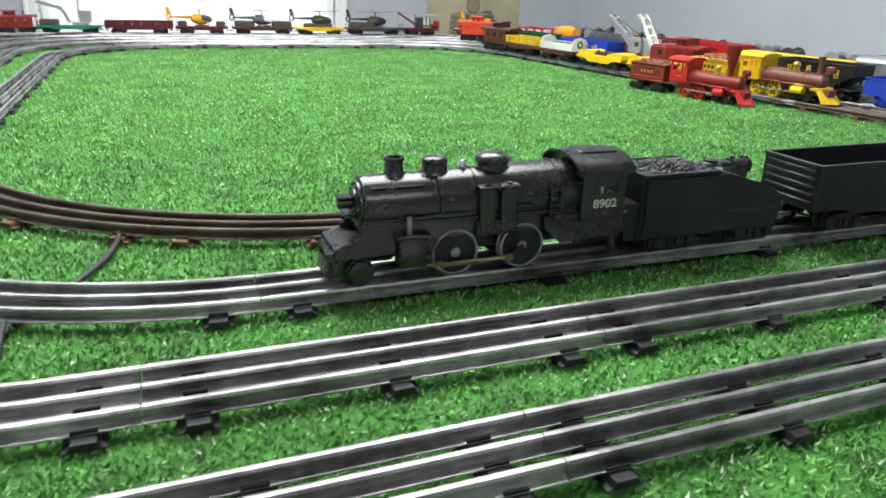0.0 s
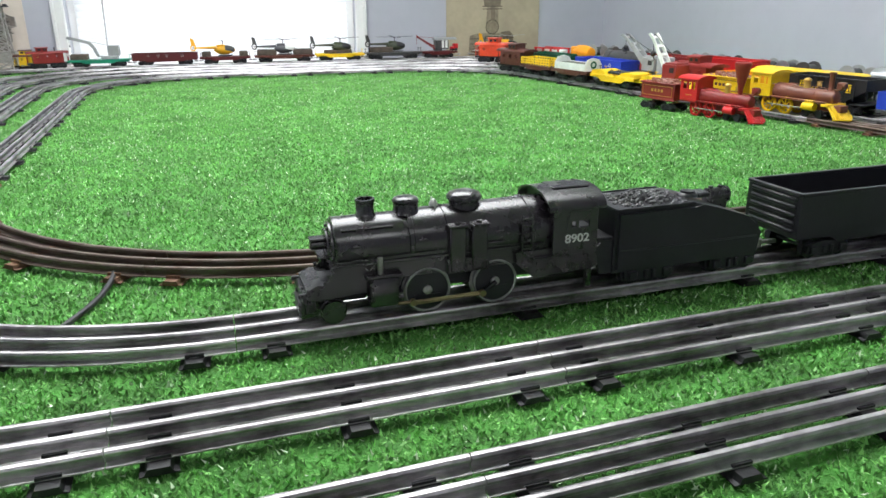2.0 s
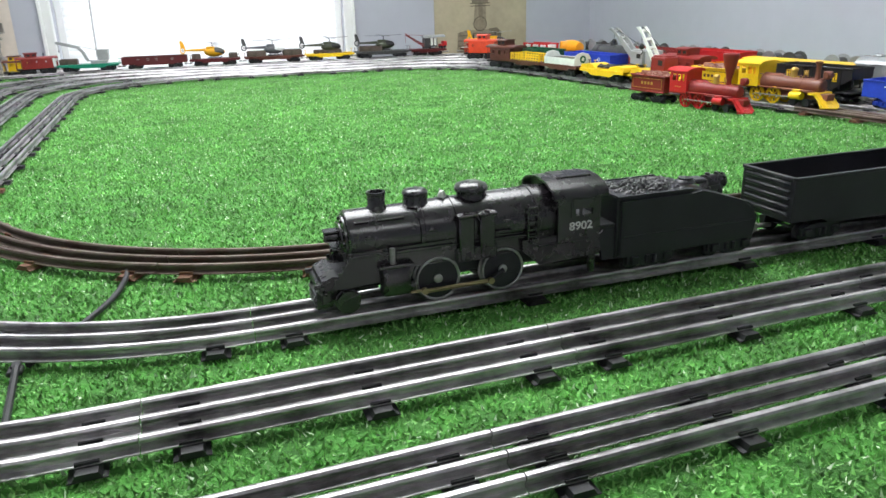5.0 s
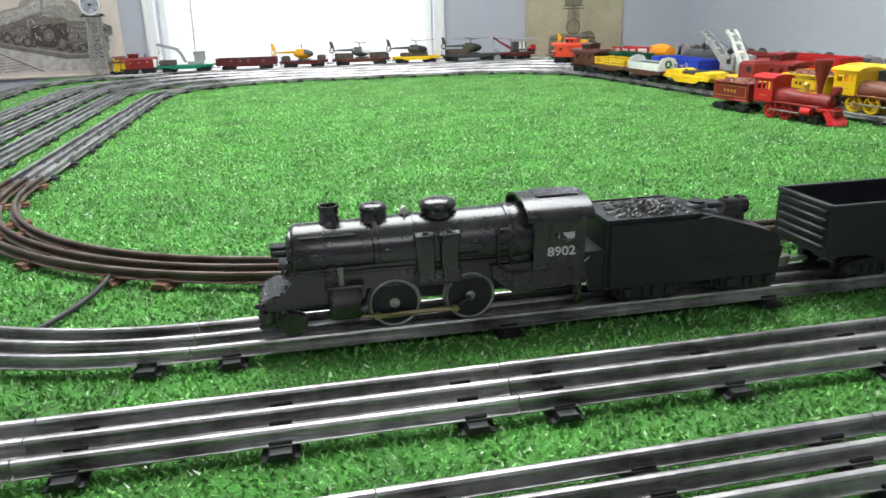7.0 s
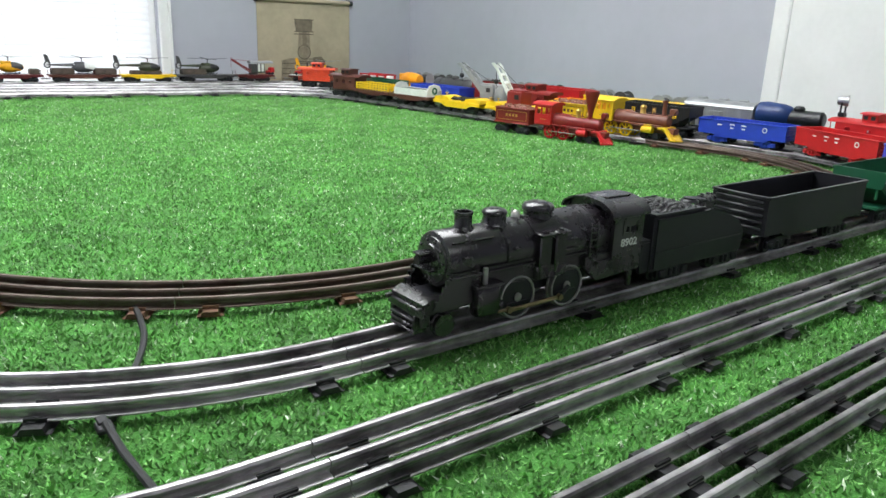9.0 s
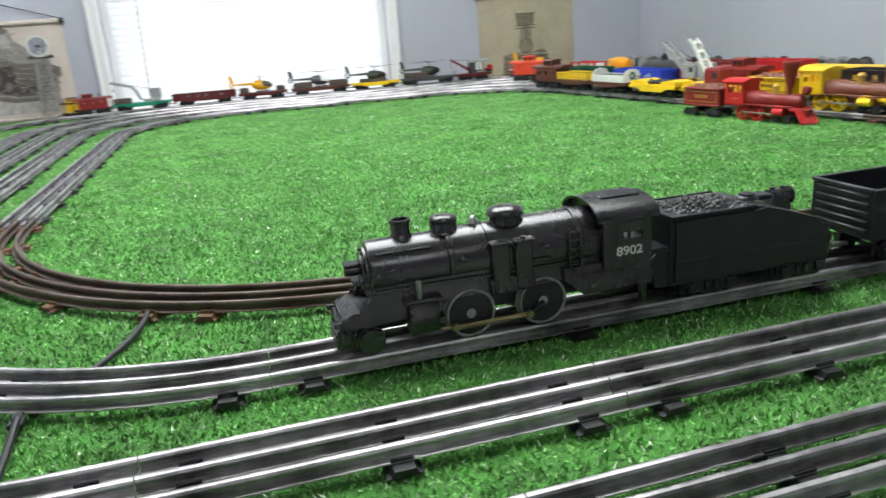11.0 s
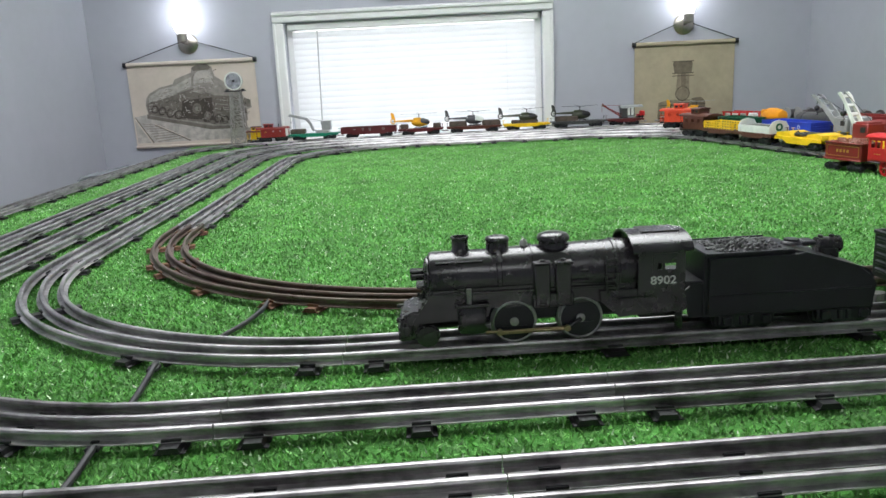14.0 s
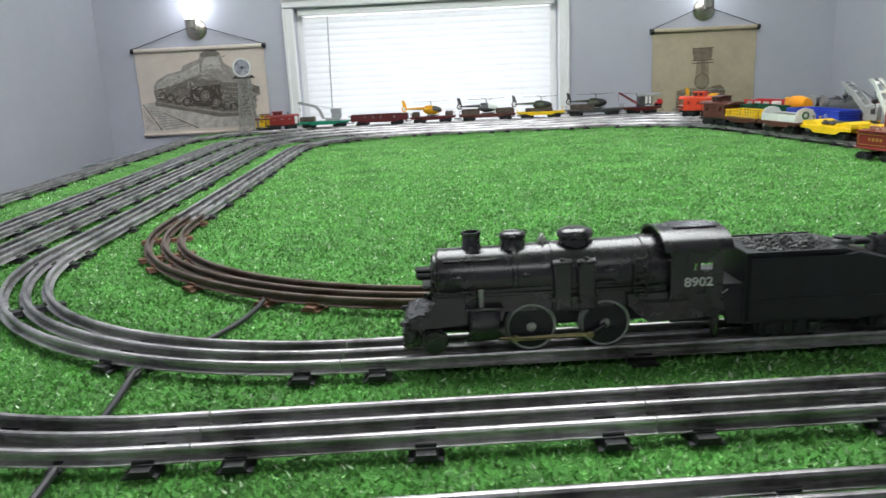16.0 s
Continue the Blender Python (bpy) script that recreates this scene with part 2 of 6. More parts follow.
backdrop = solid("backdrop", box(BM(), cx, WALL_N + 0.9, 0.2, 4.0, 0.02, 3.0), glow("daylight_sky", (0.95, 0.98, 1.0), 5.5), "bright overcast daylight outside", kind="structure")

# blinds: slats of thin white vinyl that let light through
M_SLAT = bpy.data.materials.new("blind_vinyl")
M_SLAT.use_nodes = True
sn, sl = M_SLAT.node_tree.nodes, M_SLAT.node_tree.links
tr = sn.new("ShaderNodeBsdfTranslucent")
tr.inputs[0].default_value = (0.86, 0.87, 0.88, 1)
mx = sn.new("ShaderNodeMixShader")
mx.inputs[0].default_value = 0.5
sn["Principled BSDF"].inputs["Base Color"].default_value = (0.85, 0.85, 0.86, 1)
sn["Principled BSDF"].inputs["Roughness"].default_value = 0.4
sl.new(sn["Principled BSDF"].outputs[0], mx.inputs[1])
sl.new(tr.outputs[0], mx.inputs[2])
sl.new(mx.outputs[0], sn["Material Output"].inputs[0])
blind = thing("window_blind", pose(cx, WALL_N + 0.016, 0), "closed white vinyl slat blind hanging in the window", "blind")
bw = WX1 - WX0 - 0.052
part("head_rail", box(BM(), 0, -0.004, WZ1 - 0.013, bw + 0.03, 0.028, 0.024, 0.003), M_WHITE, blind)
bm = BM()
arc = [(-0.0125 + 0.025 * i / 4, 0.0022 * (1 - ((i - 2) / 2) ** 2)) for i in range(5)]
up = [bm.verts.new((s * bw / 2, a, b + 0.0004)) for s in (-1, 1) for a, b in arc]
dn = [bm.verts.new((s * bw / 2, a, b - 0.0004)) for s in (-1, 1) for a, b in arc]
for i in range(4):
    bm.faces.new((up[i], up[i + 1], up[i + 6], up[i + 5]))
    bm.faces.new((dn[i + 5], dn[i + 6], dn[i + 1], dn[i]))
for i, j in ((0, 5), (4, 9)):
    bm.faces.new((up[i], up[j], dn[j], dn[i]))
slat = mesh_of("slat", bm, M_SLAT)
nslat = int((WZ1 - WZ0 - 0.05) / 0.0212)
for i in range(nslat):
    o = part("slat", slat, None, blind)
    o.location = (0, 0.0, WZ1 - 0.040 - i * 0.0212)
    o.rotation_euler = (radians(62 + 1.2 * math.sin(i * 1.7)), 0, 0)
for x in (-0.33, 0.02, 0.33):
    part("ladder_cord", box(BM(), x, -0.012, cz, 0.0009, 0.0009, WZ1 - WZ0 - 0.04), M_WHITE, blind)
part("tilt_wand", tube(BM(), [(-0.340, -0.022, WZ1 - 0.03), (-0.344, -0.024, 0.2), (-0.352, -0.022, -0.12)], 0.0022, 8), mat("clear_wand", (0.5, 0.5, 0.5), 0.2), blind)

# ceiling lights, out of view; the one at y = -1.2 houses the added fill
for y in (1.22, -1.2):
    cl = thing("unseen_ceiling_light", pose(0.12, y, CEIL), "unseen long white ceiling light with a bright diffuser", "ceiling light", "ceiling lights")
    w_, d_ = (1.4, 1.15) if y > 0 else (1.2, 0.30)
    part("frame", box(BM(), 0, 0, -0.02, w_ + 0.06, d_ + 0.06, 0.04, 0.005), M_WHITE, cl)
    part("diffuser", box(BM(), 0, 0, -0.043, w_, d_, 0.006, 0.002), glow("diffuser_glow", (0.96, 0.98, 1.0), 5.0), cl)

# ---- table and turf ----
def edge_x(y):
    return -0.645 - 0.062 * (y - 0.5)


EAST = 1.42
table = thing("layout_table", pose(0, 0, 0), "large wooden train table with green grass mat top", "table")
bm = BM()
prism(bm, [(edge_x(0.02), 0.02), (EAST, 0.02), (EAST, 2.585), (edge_x(2.585), 2.585)], -0.037, -0.006, "z")
part("tabletop", bm, M_WOOD, table)
for x, y in ((-0.55, 0.15), (1.3, 0.15), (-0.65, 2.45), (1.3, 2.45), (0.4, 0.15), (0.4, 2.45)):
    part("leg", box(BM(), x, y, (FLOOR - 0.037) / 2, 0.09, 0.09, -FLOOR - 0.037, 0.004), M_WOOD, table)
solid("grass_mat", prism(BM(), [(edge_x(0.02), 0.02), (EAST, 0.02), (EAST, 2.585), (edge_x(2.585), 2.585)], -0.006, -0.0022, "z"), M_TURF, "bright green artificial grass mat on the table", "grass mat")

rng = np.random.default_rng(5)


def blades(x0, x1, y0, y1, per, h):
    n = int((x1 - x0) * (y1 - y0) * per)
    x, y = rng.uniform(x0, x1, n), rng.uniform(y0, y1, n)
    clump = 0.5 + 0.5 * np.sin(x * 61 + 3 * np.sin(y * 47)) * np.sin(y * 53 + 2 * np.sin(x * 71))
    keep = (x > -0.645 - 0.062 * (y - 0.5) + 0.004) & (rng.uniform(0, 1, n) < 0.65 + 0.35 * clump)
    x, y = x[keep], y[keep]
    n = len(x)
    a, lean, b = rng.uniform(0, 2 * np.pi, n), rng.uniform(0.3, 1.45, n), rng.uniform(0, 2 * np.pi, n)
    hh, ww = h * rng.uniform(0.6, 1.25, n), rng.uniform(0.0006, 0.0013, n)
    dx, dy = np.cos(a) * ww, np.sin(a) * ww
    tx, ty, tz = x + np.cos(b) * np.sin(lean) * hh, y + np.sin(b) * np.sin(lean) * hh, np.cos(lean) * hh - 0.0022
    v = np.empty((n, 3, 3))
    z0 = np.full(n, -0.0024)
    v[:, 0] = np.stack([x - dx, y - dy, z0], 1)
    v[:, 1] = np.stack([x + dx, y + dy, z0], 1)
    v[:, 2] = np.stack([tx, ty, tz], 1)
    return v


v = np.concatenate([blades(-0.72, 1.42, 0.03, 0.62, 300000, 0.0037), blades(-0.78, 1.42, 0.62, 2.58, 215000, 0.0037)])
n = len(v)
me = bpy.data.meshes.new("grass")
me.vertices.add(n * 3)
me.vertices.foreach_set("co", v.reshape(-1))
me.loops.add(n * 3)
me.loops.foreach_set("vertex_index", np.arange(n * 3, dtype=np.int32))
me.polygons.add(n)
me.polygons.foreach_set("loop_start", np.arange(0, n * 3, 3, dtype=np.int32))
me.update()
me.validate()
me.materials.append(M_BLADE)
tagged(new("artificial_grass", me), "short bright green plastic grass fibres, a few pale as painted glints", "artificial grass", kind="stuff")

# ---- track loops ----
GA, RH = 0.0172, 0.0113


def meet(p, d, q, e):
    """Where the line through p along d meets the line through q along e."""
    k = ((q[0] - p[0]) * e[1] - (q[1] - p[1]) * e[0]) / (d[0] * e[1] - d[1] * e[0])
    return (p[0] + k * d[0], p[1] + k * d[1])


class Loop:
    """A rounded four-sided track loop, clockwise from the front right corner, by its four sides (a point and a slope) and corner radii."""

    def __init__(self, front, left, back, right, radii):
        f, b = ((0, front[0]), (1, front[1])), ((0, back[0]), (1, back[1]))
        lf, rt = ((left[0], 1.1), (left[1], 1)), ((right[0], 1.4), (right[1], 1))
        c = [meet(*f, *rt), meet(*f, *lf), meet(*b, *lf), meet(*b, *rt)]
        self.segs, pts = [], []
        k = 4
        tang = []
        for i in range(k):
            p, a, q = Vector(c[i - 1]), Vector(c[i]), Vector(c[(i + 1) % k])
            u, w_ = (p - a).normalized(), (q - a).normalized()
            half = u.angle(w_) / 2
            t_ = radii[i] / math.tan(half)
            cen = a + (u + w_).normalized() * radii[i] / math.sin(half)
            tang.append((a + u * t_, a + w_ * t_, cen, radii[i]))
        for i in range(k):
            s0, s1 = tang[i][1], tang[(i + 1) % k][0]
            if i == 0:
                self.corner0 = tang[0]
            self.segs.append(("line", s0, s1, (s1 - s0).length))
            _, e1, cen, r = tang[(i + 1) % k]
            a0 = math.atan2(*(s1 - cen).yx)
            a1 = math.atan2(*(e1 - cen).yx)
            da = (a1 - a0 + math.pi) % (2 * math.pi) - math.pi
            self.segs.append(("arc", cen, r, abs(da) * r, a0, da))
        self.total = sum(s[3] for s in self.segs)

    def at(self, s):
        """Place and direction at a length s along the loop."""
        s %= self.total
        for g in self.segs:
            if s <= g[3]:
                break
            s -= g[3]
        if g[0] == "line":
            d = (g[2] - g[1]).normalized()
            return g[1] + d * s, d, True
        a = g[4] + g[5] * s / g[3]
        sg = 1 if g[5] > 0 else -1
        return g[1] + g[2] * Vector((math.cos(a), math.sin(a))), Vector((-math.sin(a), math.cos(a))) * sg, False

    def near(self, x, y):
        """The length along the loop nearest to a place."""
        best = min((((self.at(i * self.total / 1500)[0] - Vector((x, y))).length), i * self.total / 1500) for i in range(1500))
        return best[1]

    def place(self, s, back=False):
        p, d, _ = self.at(s)
        return pose(p.x, p.y, RH, 0, 0, math.degrees(math.atan2(d.y, d.x)) + (180 if back else 0))


FS, LS, RS = 0.058, -0.075, -0.185
loops = {
    "inner": Loop((0.5515, 0.03), (-0.235, -0.06), (2.128, 0.0), (0.902, RS), (0.26, 0.37, 0.32, 0.32)),
    "second": Loop((0.439, FS), (-0.321, LS), (2.215, 0.0), (0.987, RS), (0.32, 0.34, 0.32, 0.32)),
    "third": Loop((0.343, 0.059), (-0.395, LS), (2.305, 0.0), (1.085, RS), (0.40, 0.312, 0.34, 0.34)),
    "fourth": Loop((0.2513, 0.069), (-0.470, LS), (2.395, 0.0), (1.170, RS), (0.45, 0.36, 0.36, 0.36)),
    "outer": Loop((0.13, 0.03), (-0.618, LS), (2.495, 0.0), (1.255, RS), (0.45, 0.45, 0.32, 0.36)),
}
# rail section: round head, thin web, wide foot
HALF = [(0.0, 0.0), (0.0014, -0.0004), (0.0021, -0.0016), (0.0020, -0.0028), (0.0009, -0.0040), (0.0008, -0.0060), (0.0047, -0.0068), (0.0048, -0.0074)]
PROF = [(-a, b) for a, b in reversed(HALF[1:])] + HALF


def rail_mesh(lp, s0, s1, off, material):
    n_ = max(1, round((s1 - s0) / 0.022)) if not (lp.at(s0 + 1e-4)[2] and lp.at(s1 - 1e-4)[2] and lp.at((s0 + s1) / 2)[2]) else 1
    c0 = lp.at((s0 + s1) / 2)[0]
    bm = BM()
    rings = []
    for i in range(n_ + 1):
        p, d, _ = lp.at(s0 + (s1 - s0) * i / n_)
        nrm = Vector((-d.y, d.x))
        rings.append([bm.verts.new((*(p + nrm * (off + a) - c0), RH + b)) for a, b in PROF])
    k = len(PROF)
    for u, w_ in zip(rings, rings[1:]):
        for i in range(k):
            bm.faces.new((u[i], u[(i + 1) % k], w_[(i + 1) % k], w_[i]))
    bm.faces.new(rings[0])
    bm.faces.new(list(reversed(rings[-1])))
    return mesh_of("rail", bm, material, 35)


def tie_mesh(material):
    """A stamped sheet-metal tie: raised ridge, flared skirts, and clips that hold the rail feet."""
    bm = BM()
    prism(bm, [(-0.0085, 0.0004), (-0.0062, 0.0008), (-0.0048, 0.0036), (0.0048, 0.0036), (0.0062, 0.0008), (0.0085, 0.0004), (0.0085, 0.0), (-0.0085, 0.0)], -0.028, 0.028)
    for y in (-GA, 0, GA):
        for s in (-1, 1):
            box(bm, 0, y + s * 0.0040, 0.0046, 0.0105, 0.0014, 0.0024)
    return mesh_of("tie", bm, material, 30)


TIE, TIE_OLD = tie_mesh(M_TIE), tie_mesh(M_TIEOLD)
SECTION = 0.2223


def lay(name, lp, joint, old=lambda p, straight: False, length=SECTION, ties=(0.022, 0.5, -0.022)):
    """Track sections all round a loop, with one joint at the given place."""
    count = round(lp.total / length)
    step = lp.total / count
    s_ = lp.near(*joint)
    for i in range(count):
        a, b = s_ + i * step, s_ + (i + 1) * step
        mid, d, straight = lp.at((a + b) / 2)
        rusty = old(mid, straight)
        mr, mt = (M_RAILOLD, TIE_OLD) if rusty else (M_RAIL, TIE)
        th = thing("track_section", pose(mid.x, mid.y, 0), "rusty brown three rail toy track section on grass" if rusty else "grey tinplate three rail toy track section on black ties", "toy track", "track sections")
        for off in (-GA, 0, GA):
            part("rail", rail_mesh(lp, a + 0.0003, b - 0.0003, off, mr), None, th)
        for q in ties:
            st = a + (q * step if q > 0.1 else q) if q > 0 else b + q
            p, d2, _ = lp.at(st)
            o = part("tie", mt, None, th)
            o.matrix_basis = pose(p.x - mid.x, p.y - mid.y, 0, 0, 0, math.degrees(math.atan2(d2.y, d2.x)))


lay("inner", loops["inner"], (0.003, 0.597), lambda p, st: (p.y < 0.95 and p.x < 0.62) or (p.y < 0.98 and p.x > 0.62))
lay("second", loops["second"], (0.058, 0.44), length=0.5, ties=(0.022, 0.30, 0.64, -0.022))
lay("third", loops["third"], (0.223, 0.354))
lay("fourth", loops["fourth"], (0.157, 0.262))
lay("outer", loops["outer"], (-0.66, 1.1))

# ---- rolling stock ----
def wheel_mesh(r, width, material):
    return mesh_of("wheel", lathe(BM(), [(r * 0.3, -width / 2), (r * 0.8, -width / 2), (r, -width / 2), (r, width * 0.2), (r * 1.12, width * 0.3), (r * 1.12, width / 2), (r * 0.3, width / 2)], axis="y", seg=16), material)


WHEEL = wheel_mesh(0.0072, 0.0045, M_BLACKM)


def truck_mesh(material):
    """Two cast side frames with journal boxes and springs, and the bolster between them."""
    bm = BM()
    for s in (-1, 1):
        prism(bm, [(-0.019, 0.0045), (-0.019, 0.0105), (-0.012, 0.0125), (-0.005, 0.0135), (0.005, 0.0135), (0.012, 0.0125), (0.019, 0.0105), (0.019, 0.0045), (0.010, 0.0045), (0.006, 0.0020), (-0.006, 0.0020), (-0.010, 0.0045)], s * 0.0208 - 0.0012, s * 0.0208 + 0.0012)
        for x in (-0.0135, 0.0135):
            box(bm, x, s * 0.0228, 0.0072, 0.0065, 0.0028, 0.0062, 0.0008)
        for x in (-0.003, 0.003):
            cyl(bm, (x, s * 0.0222, 0.0072), 0.0018, 0.006, seg=8)
    box(bm, 0, 0, 0.0125, 0.010, 0.040, 0.005, 0.001)
    for x in (-0.0135, 0.0135):
        cyl(bm, (x, 0, 0.0072), 0.0013, 0.034, "y", 8)
    return mesh_of("truck", bm, material)


TRUCKS = {}


def truck(th, x, material=None):
    material = material or M_BLACKM
    if material.name not in TRUCKS:
        TRUCKS[material.name] = truck_mesh(material)
    t = part("truck", TRUCKS[material.name], None, th)
    t.location = (x, 0, 0)
    for dx in (-0.0135, 0.0135):
        for s in (-1, 1):
            o = part("wheel", WHEEL, None, t)
            o.location = (dx, s * 0.0165, 0.0072)
            o.rotation_euler = (0, 0, 0 if s < 0 else math.pi)


bm = BM()
box(bm, 0, 0, 0, 0.016, 0.004, 0.003, 0.0006)
cyl(bm, (0.010, 0, 0.0005), 0.0042, 0.006, "z", 12)
box(bm, 0.0135, 0.003, 0.0005, 0.004, 0.003, 0.006, 0.0006)
COUPLER = mesh_of("coupler", bm, M_STEEL)


def couplers(th, length, ends=(1, -1)):
    for e in ends:
        o = part("coupler", COUPLER, None, th)
        o.location = (e * (length / 2 + 0.001), 0, 0.010)
        o.rotation_euler = (0, 0, 0 if e > 0 else math.pi)


def bars(th, x, z, y, material, rows=((0.0, 4, 0.004, 0.0035),), gap=0.002):
    """Writing too small to read, as rows of plain bars: (height, count, width, height of the bar)."""
    for dz, count, w_, h_ in rows:
        bm = BM()
        for i in range(count):
            box(bm, x + (i - (count - 1) / 2) * (w_ + gap), y, z + dz, w_, 0.0004, h_)
        part("lettering", bm, material, th, "small pale lettering")


CARS = "toy train cars"


LOW = 0.82  # the cars of the back train ride low


def on_deck(lp):
    return 0.025 * LOW if lp == "outer" else 0.025


def start(name, lp, xy, label, category, back=False, group=CARS, lift=0.0):
    s = loops[lp].near(*xy)
    m = loops[lp].place(s, back)
    if lp == "outer":
        m = m @ Matrix.Diagonal((1, 0.96, LOW, 1))
    return thing(name, Matrix.Translation((0, 0, lift)) @ m, label, category, group)


def flat_car(lp, xy, length, material, label, deck=None, back=False, load=None, sill=0.006):
    th = start("flat_car", lp, xy, label, "flat car", back)
    h = length / 2
    bm = BM()
    for s in (-1, 1):
        prism(bm, [(-h, 0.0175), (-h, 0.024), (h, 0.024), (h, 0.0175), (h * 0.62, 0.0175), (h * 0.45, 0.0175 - sill), (-h * 0.45, 0.0175 - sill), (-h * 0.62, 0.0175)], s * 0.026 - 0.001, s * 0.026 + 0.001)
    box(bm, 0, 0, 0.0170, length - 0.01, 0.016, 0.006, 0.001)
    for i in range(9):
        for s in (-1, 1):
            box(bm, (i - 4) * length / 9.6, s * 0.0276, 0.0212, 0.003, 0.0012, 0.004)
    part("body", bm, material, th)
    part("deck", box(BM(), 0, 0, 0.0235, length - 0.004, 0.0495, 0.003, 0.0006), deck or material, th)
    for e in (-1, 1):
        bm = BM()
        cyl(bm, (e * (h - 0.003), 0.015, 0.031), 0.0008, 0.014, seg=8)
        cyl(bm, (e * (h - 0.003), 0.015, 0.038), 0.004, 0.001, seg=14)
        part("brake_wheel", bm, material, th)
        truck(th, e * (h - 0.034))
    couplers(th, length)
    return th


def crates(lp, xy, xs, material, label, size=(0.055, 0.038, 0.016), back=False):
    """Low boxes that stand on a flat car's deck."""
    for x in xs:
        m = loops[lp].place(loops[lp].near(*xy), back) @ pose(x, 0, on_deck(lp))
        th = thing("crate", m, label, "crate", "cargo crates")
        bm = BM()
        box(bm, 0, 0, size[2] / 2, *size, 0.001)
        for i in range(5):
            for s in (-1, 1):
                box(bm, (i - 2) * size[0] / 4.4, s * size[1] / 2, size[2] / 2, 0.003, 0.0014, size[2] * 0.96)
        part("crate_body", bm, material, th)
        part("lid", box(BM(), 0, 0, size[2] + 0.0008, size[0] - 0.003, size[1] - 0.003, 0.0016, 0.0004), material, th)


def gondola(lp, xy, length, material, label, back=False, height=0.037, letters=None, truckmat=None, ribs=0, lift=0.0):
    th = start("gondola_car", lp, xy, label, "gondola car", back)
    h, z0 = length / 2, 0.0165 + lift
    rib_ = mesh_of("end_rib", box(BM(), 0, 0, 0, 0.0026, 0.046, 0.0030, 0.0008), material)
    part("floor_pan", box(BM(), 0, 0, z0 + 0.0015, length - 0.002, 0.051, 0.003, 0.0005), material, th)
    for s in (-1, 1):
        bm = BM()
        box(bm, 0, s * 0.0262, z0 + height / 2, length, 0.0016, height)
        box(bm, 0, s * 0.0266, z0 + height - 0.0012, length + 0.001, 0.0034, 0.0024, 0.0004)
        if ribs:
            for i in range(ribs):
                box(bm, (i - (ribs - 1) / 2) * length / ribs, s * 0.0275, z0 + height / 2 - 0.001, 0.003, 0.0016, height - 0.004)
        prism(bm, [(-h * 0.55, z0 - 0.0045), (h * 0.55, z0 - 0.0045), (h * 0.66, z0), (-h * 0.66, z0)], s * 0.0255 - 0.001, s * 0.0255 + 0.001)
        part("side", bm, material, th)
        if letters:
            y = s * (0.0276 if not ribs else 0.0286)
            bars(th, -s * -0.25 * length, z0 + height * 0.66, y, letters, ((0.0, 1, 0.008, 0.0022),))
            bars(th, -s * -0.10 * length, z0 + height * 0.62, y, letters, ((0.003, 1, 0.009, 0.0020), (-0.003, 1, 0.006, 0.0024)))
            bars(th, s * 0.03 * length * -1, z0 + height * 0.62, y, letters, ((0.003, 1, 0.009, 0.0020), (-0.003, 1, 0.006, 0.0024)))
            bm = BM()
            lathe(bm, [(0.0030, -0.0002), (0.0045, -0.0002), (0.0045, 0.0002), (0.0030, 0.0002), (0.0030, -0.0002)], (s * 0.27 * length * -1, y, z0 + height * 0.6), "y", 16)
            part("emblem", bm, letters, th, "small round pale emblem")
    for e in (-1, 1):
        bm = BM()
        box(bm, e * (h - 0.0008), 0, z0 + height / 2, 0.0016, 0.0508, height)
        box(bm, e * (h + 0.0002), 0, z0 + height - 0.0012, 0.0034, 0.0530, 0.0024, 0.0004)
        end_ = part("end", bm, material, th)
        for k in range(5):
            part("end_rib", rib_, None, end_).location = (e * (h + 0.0006), 0, z0 + height * (0.16 + 0.17 * k))
        truck(th, e * (h - 0.036), truckmat)
    couplers(th, length)
    return th


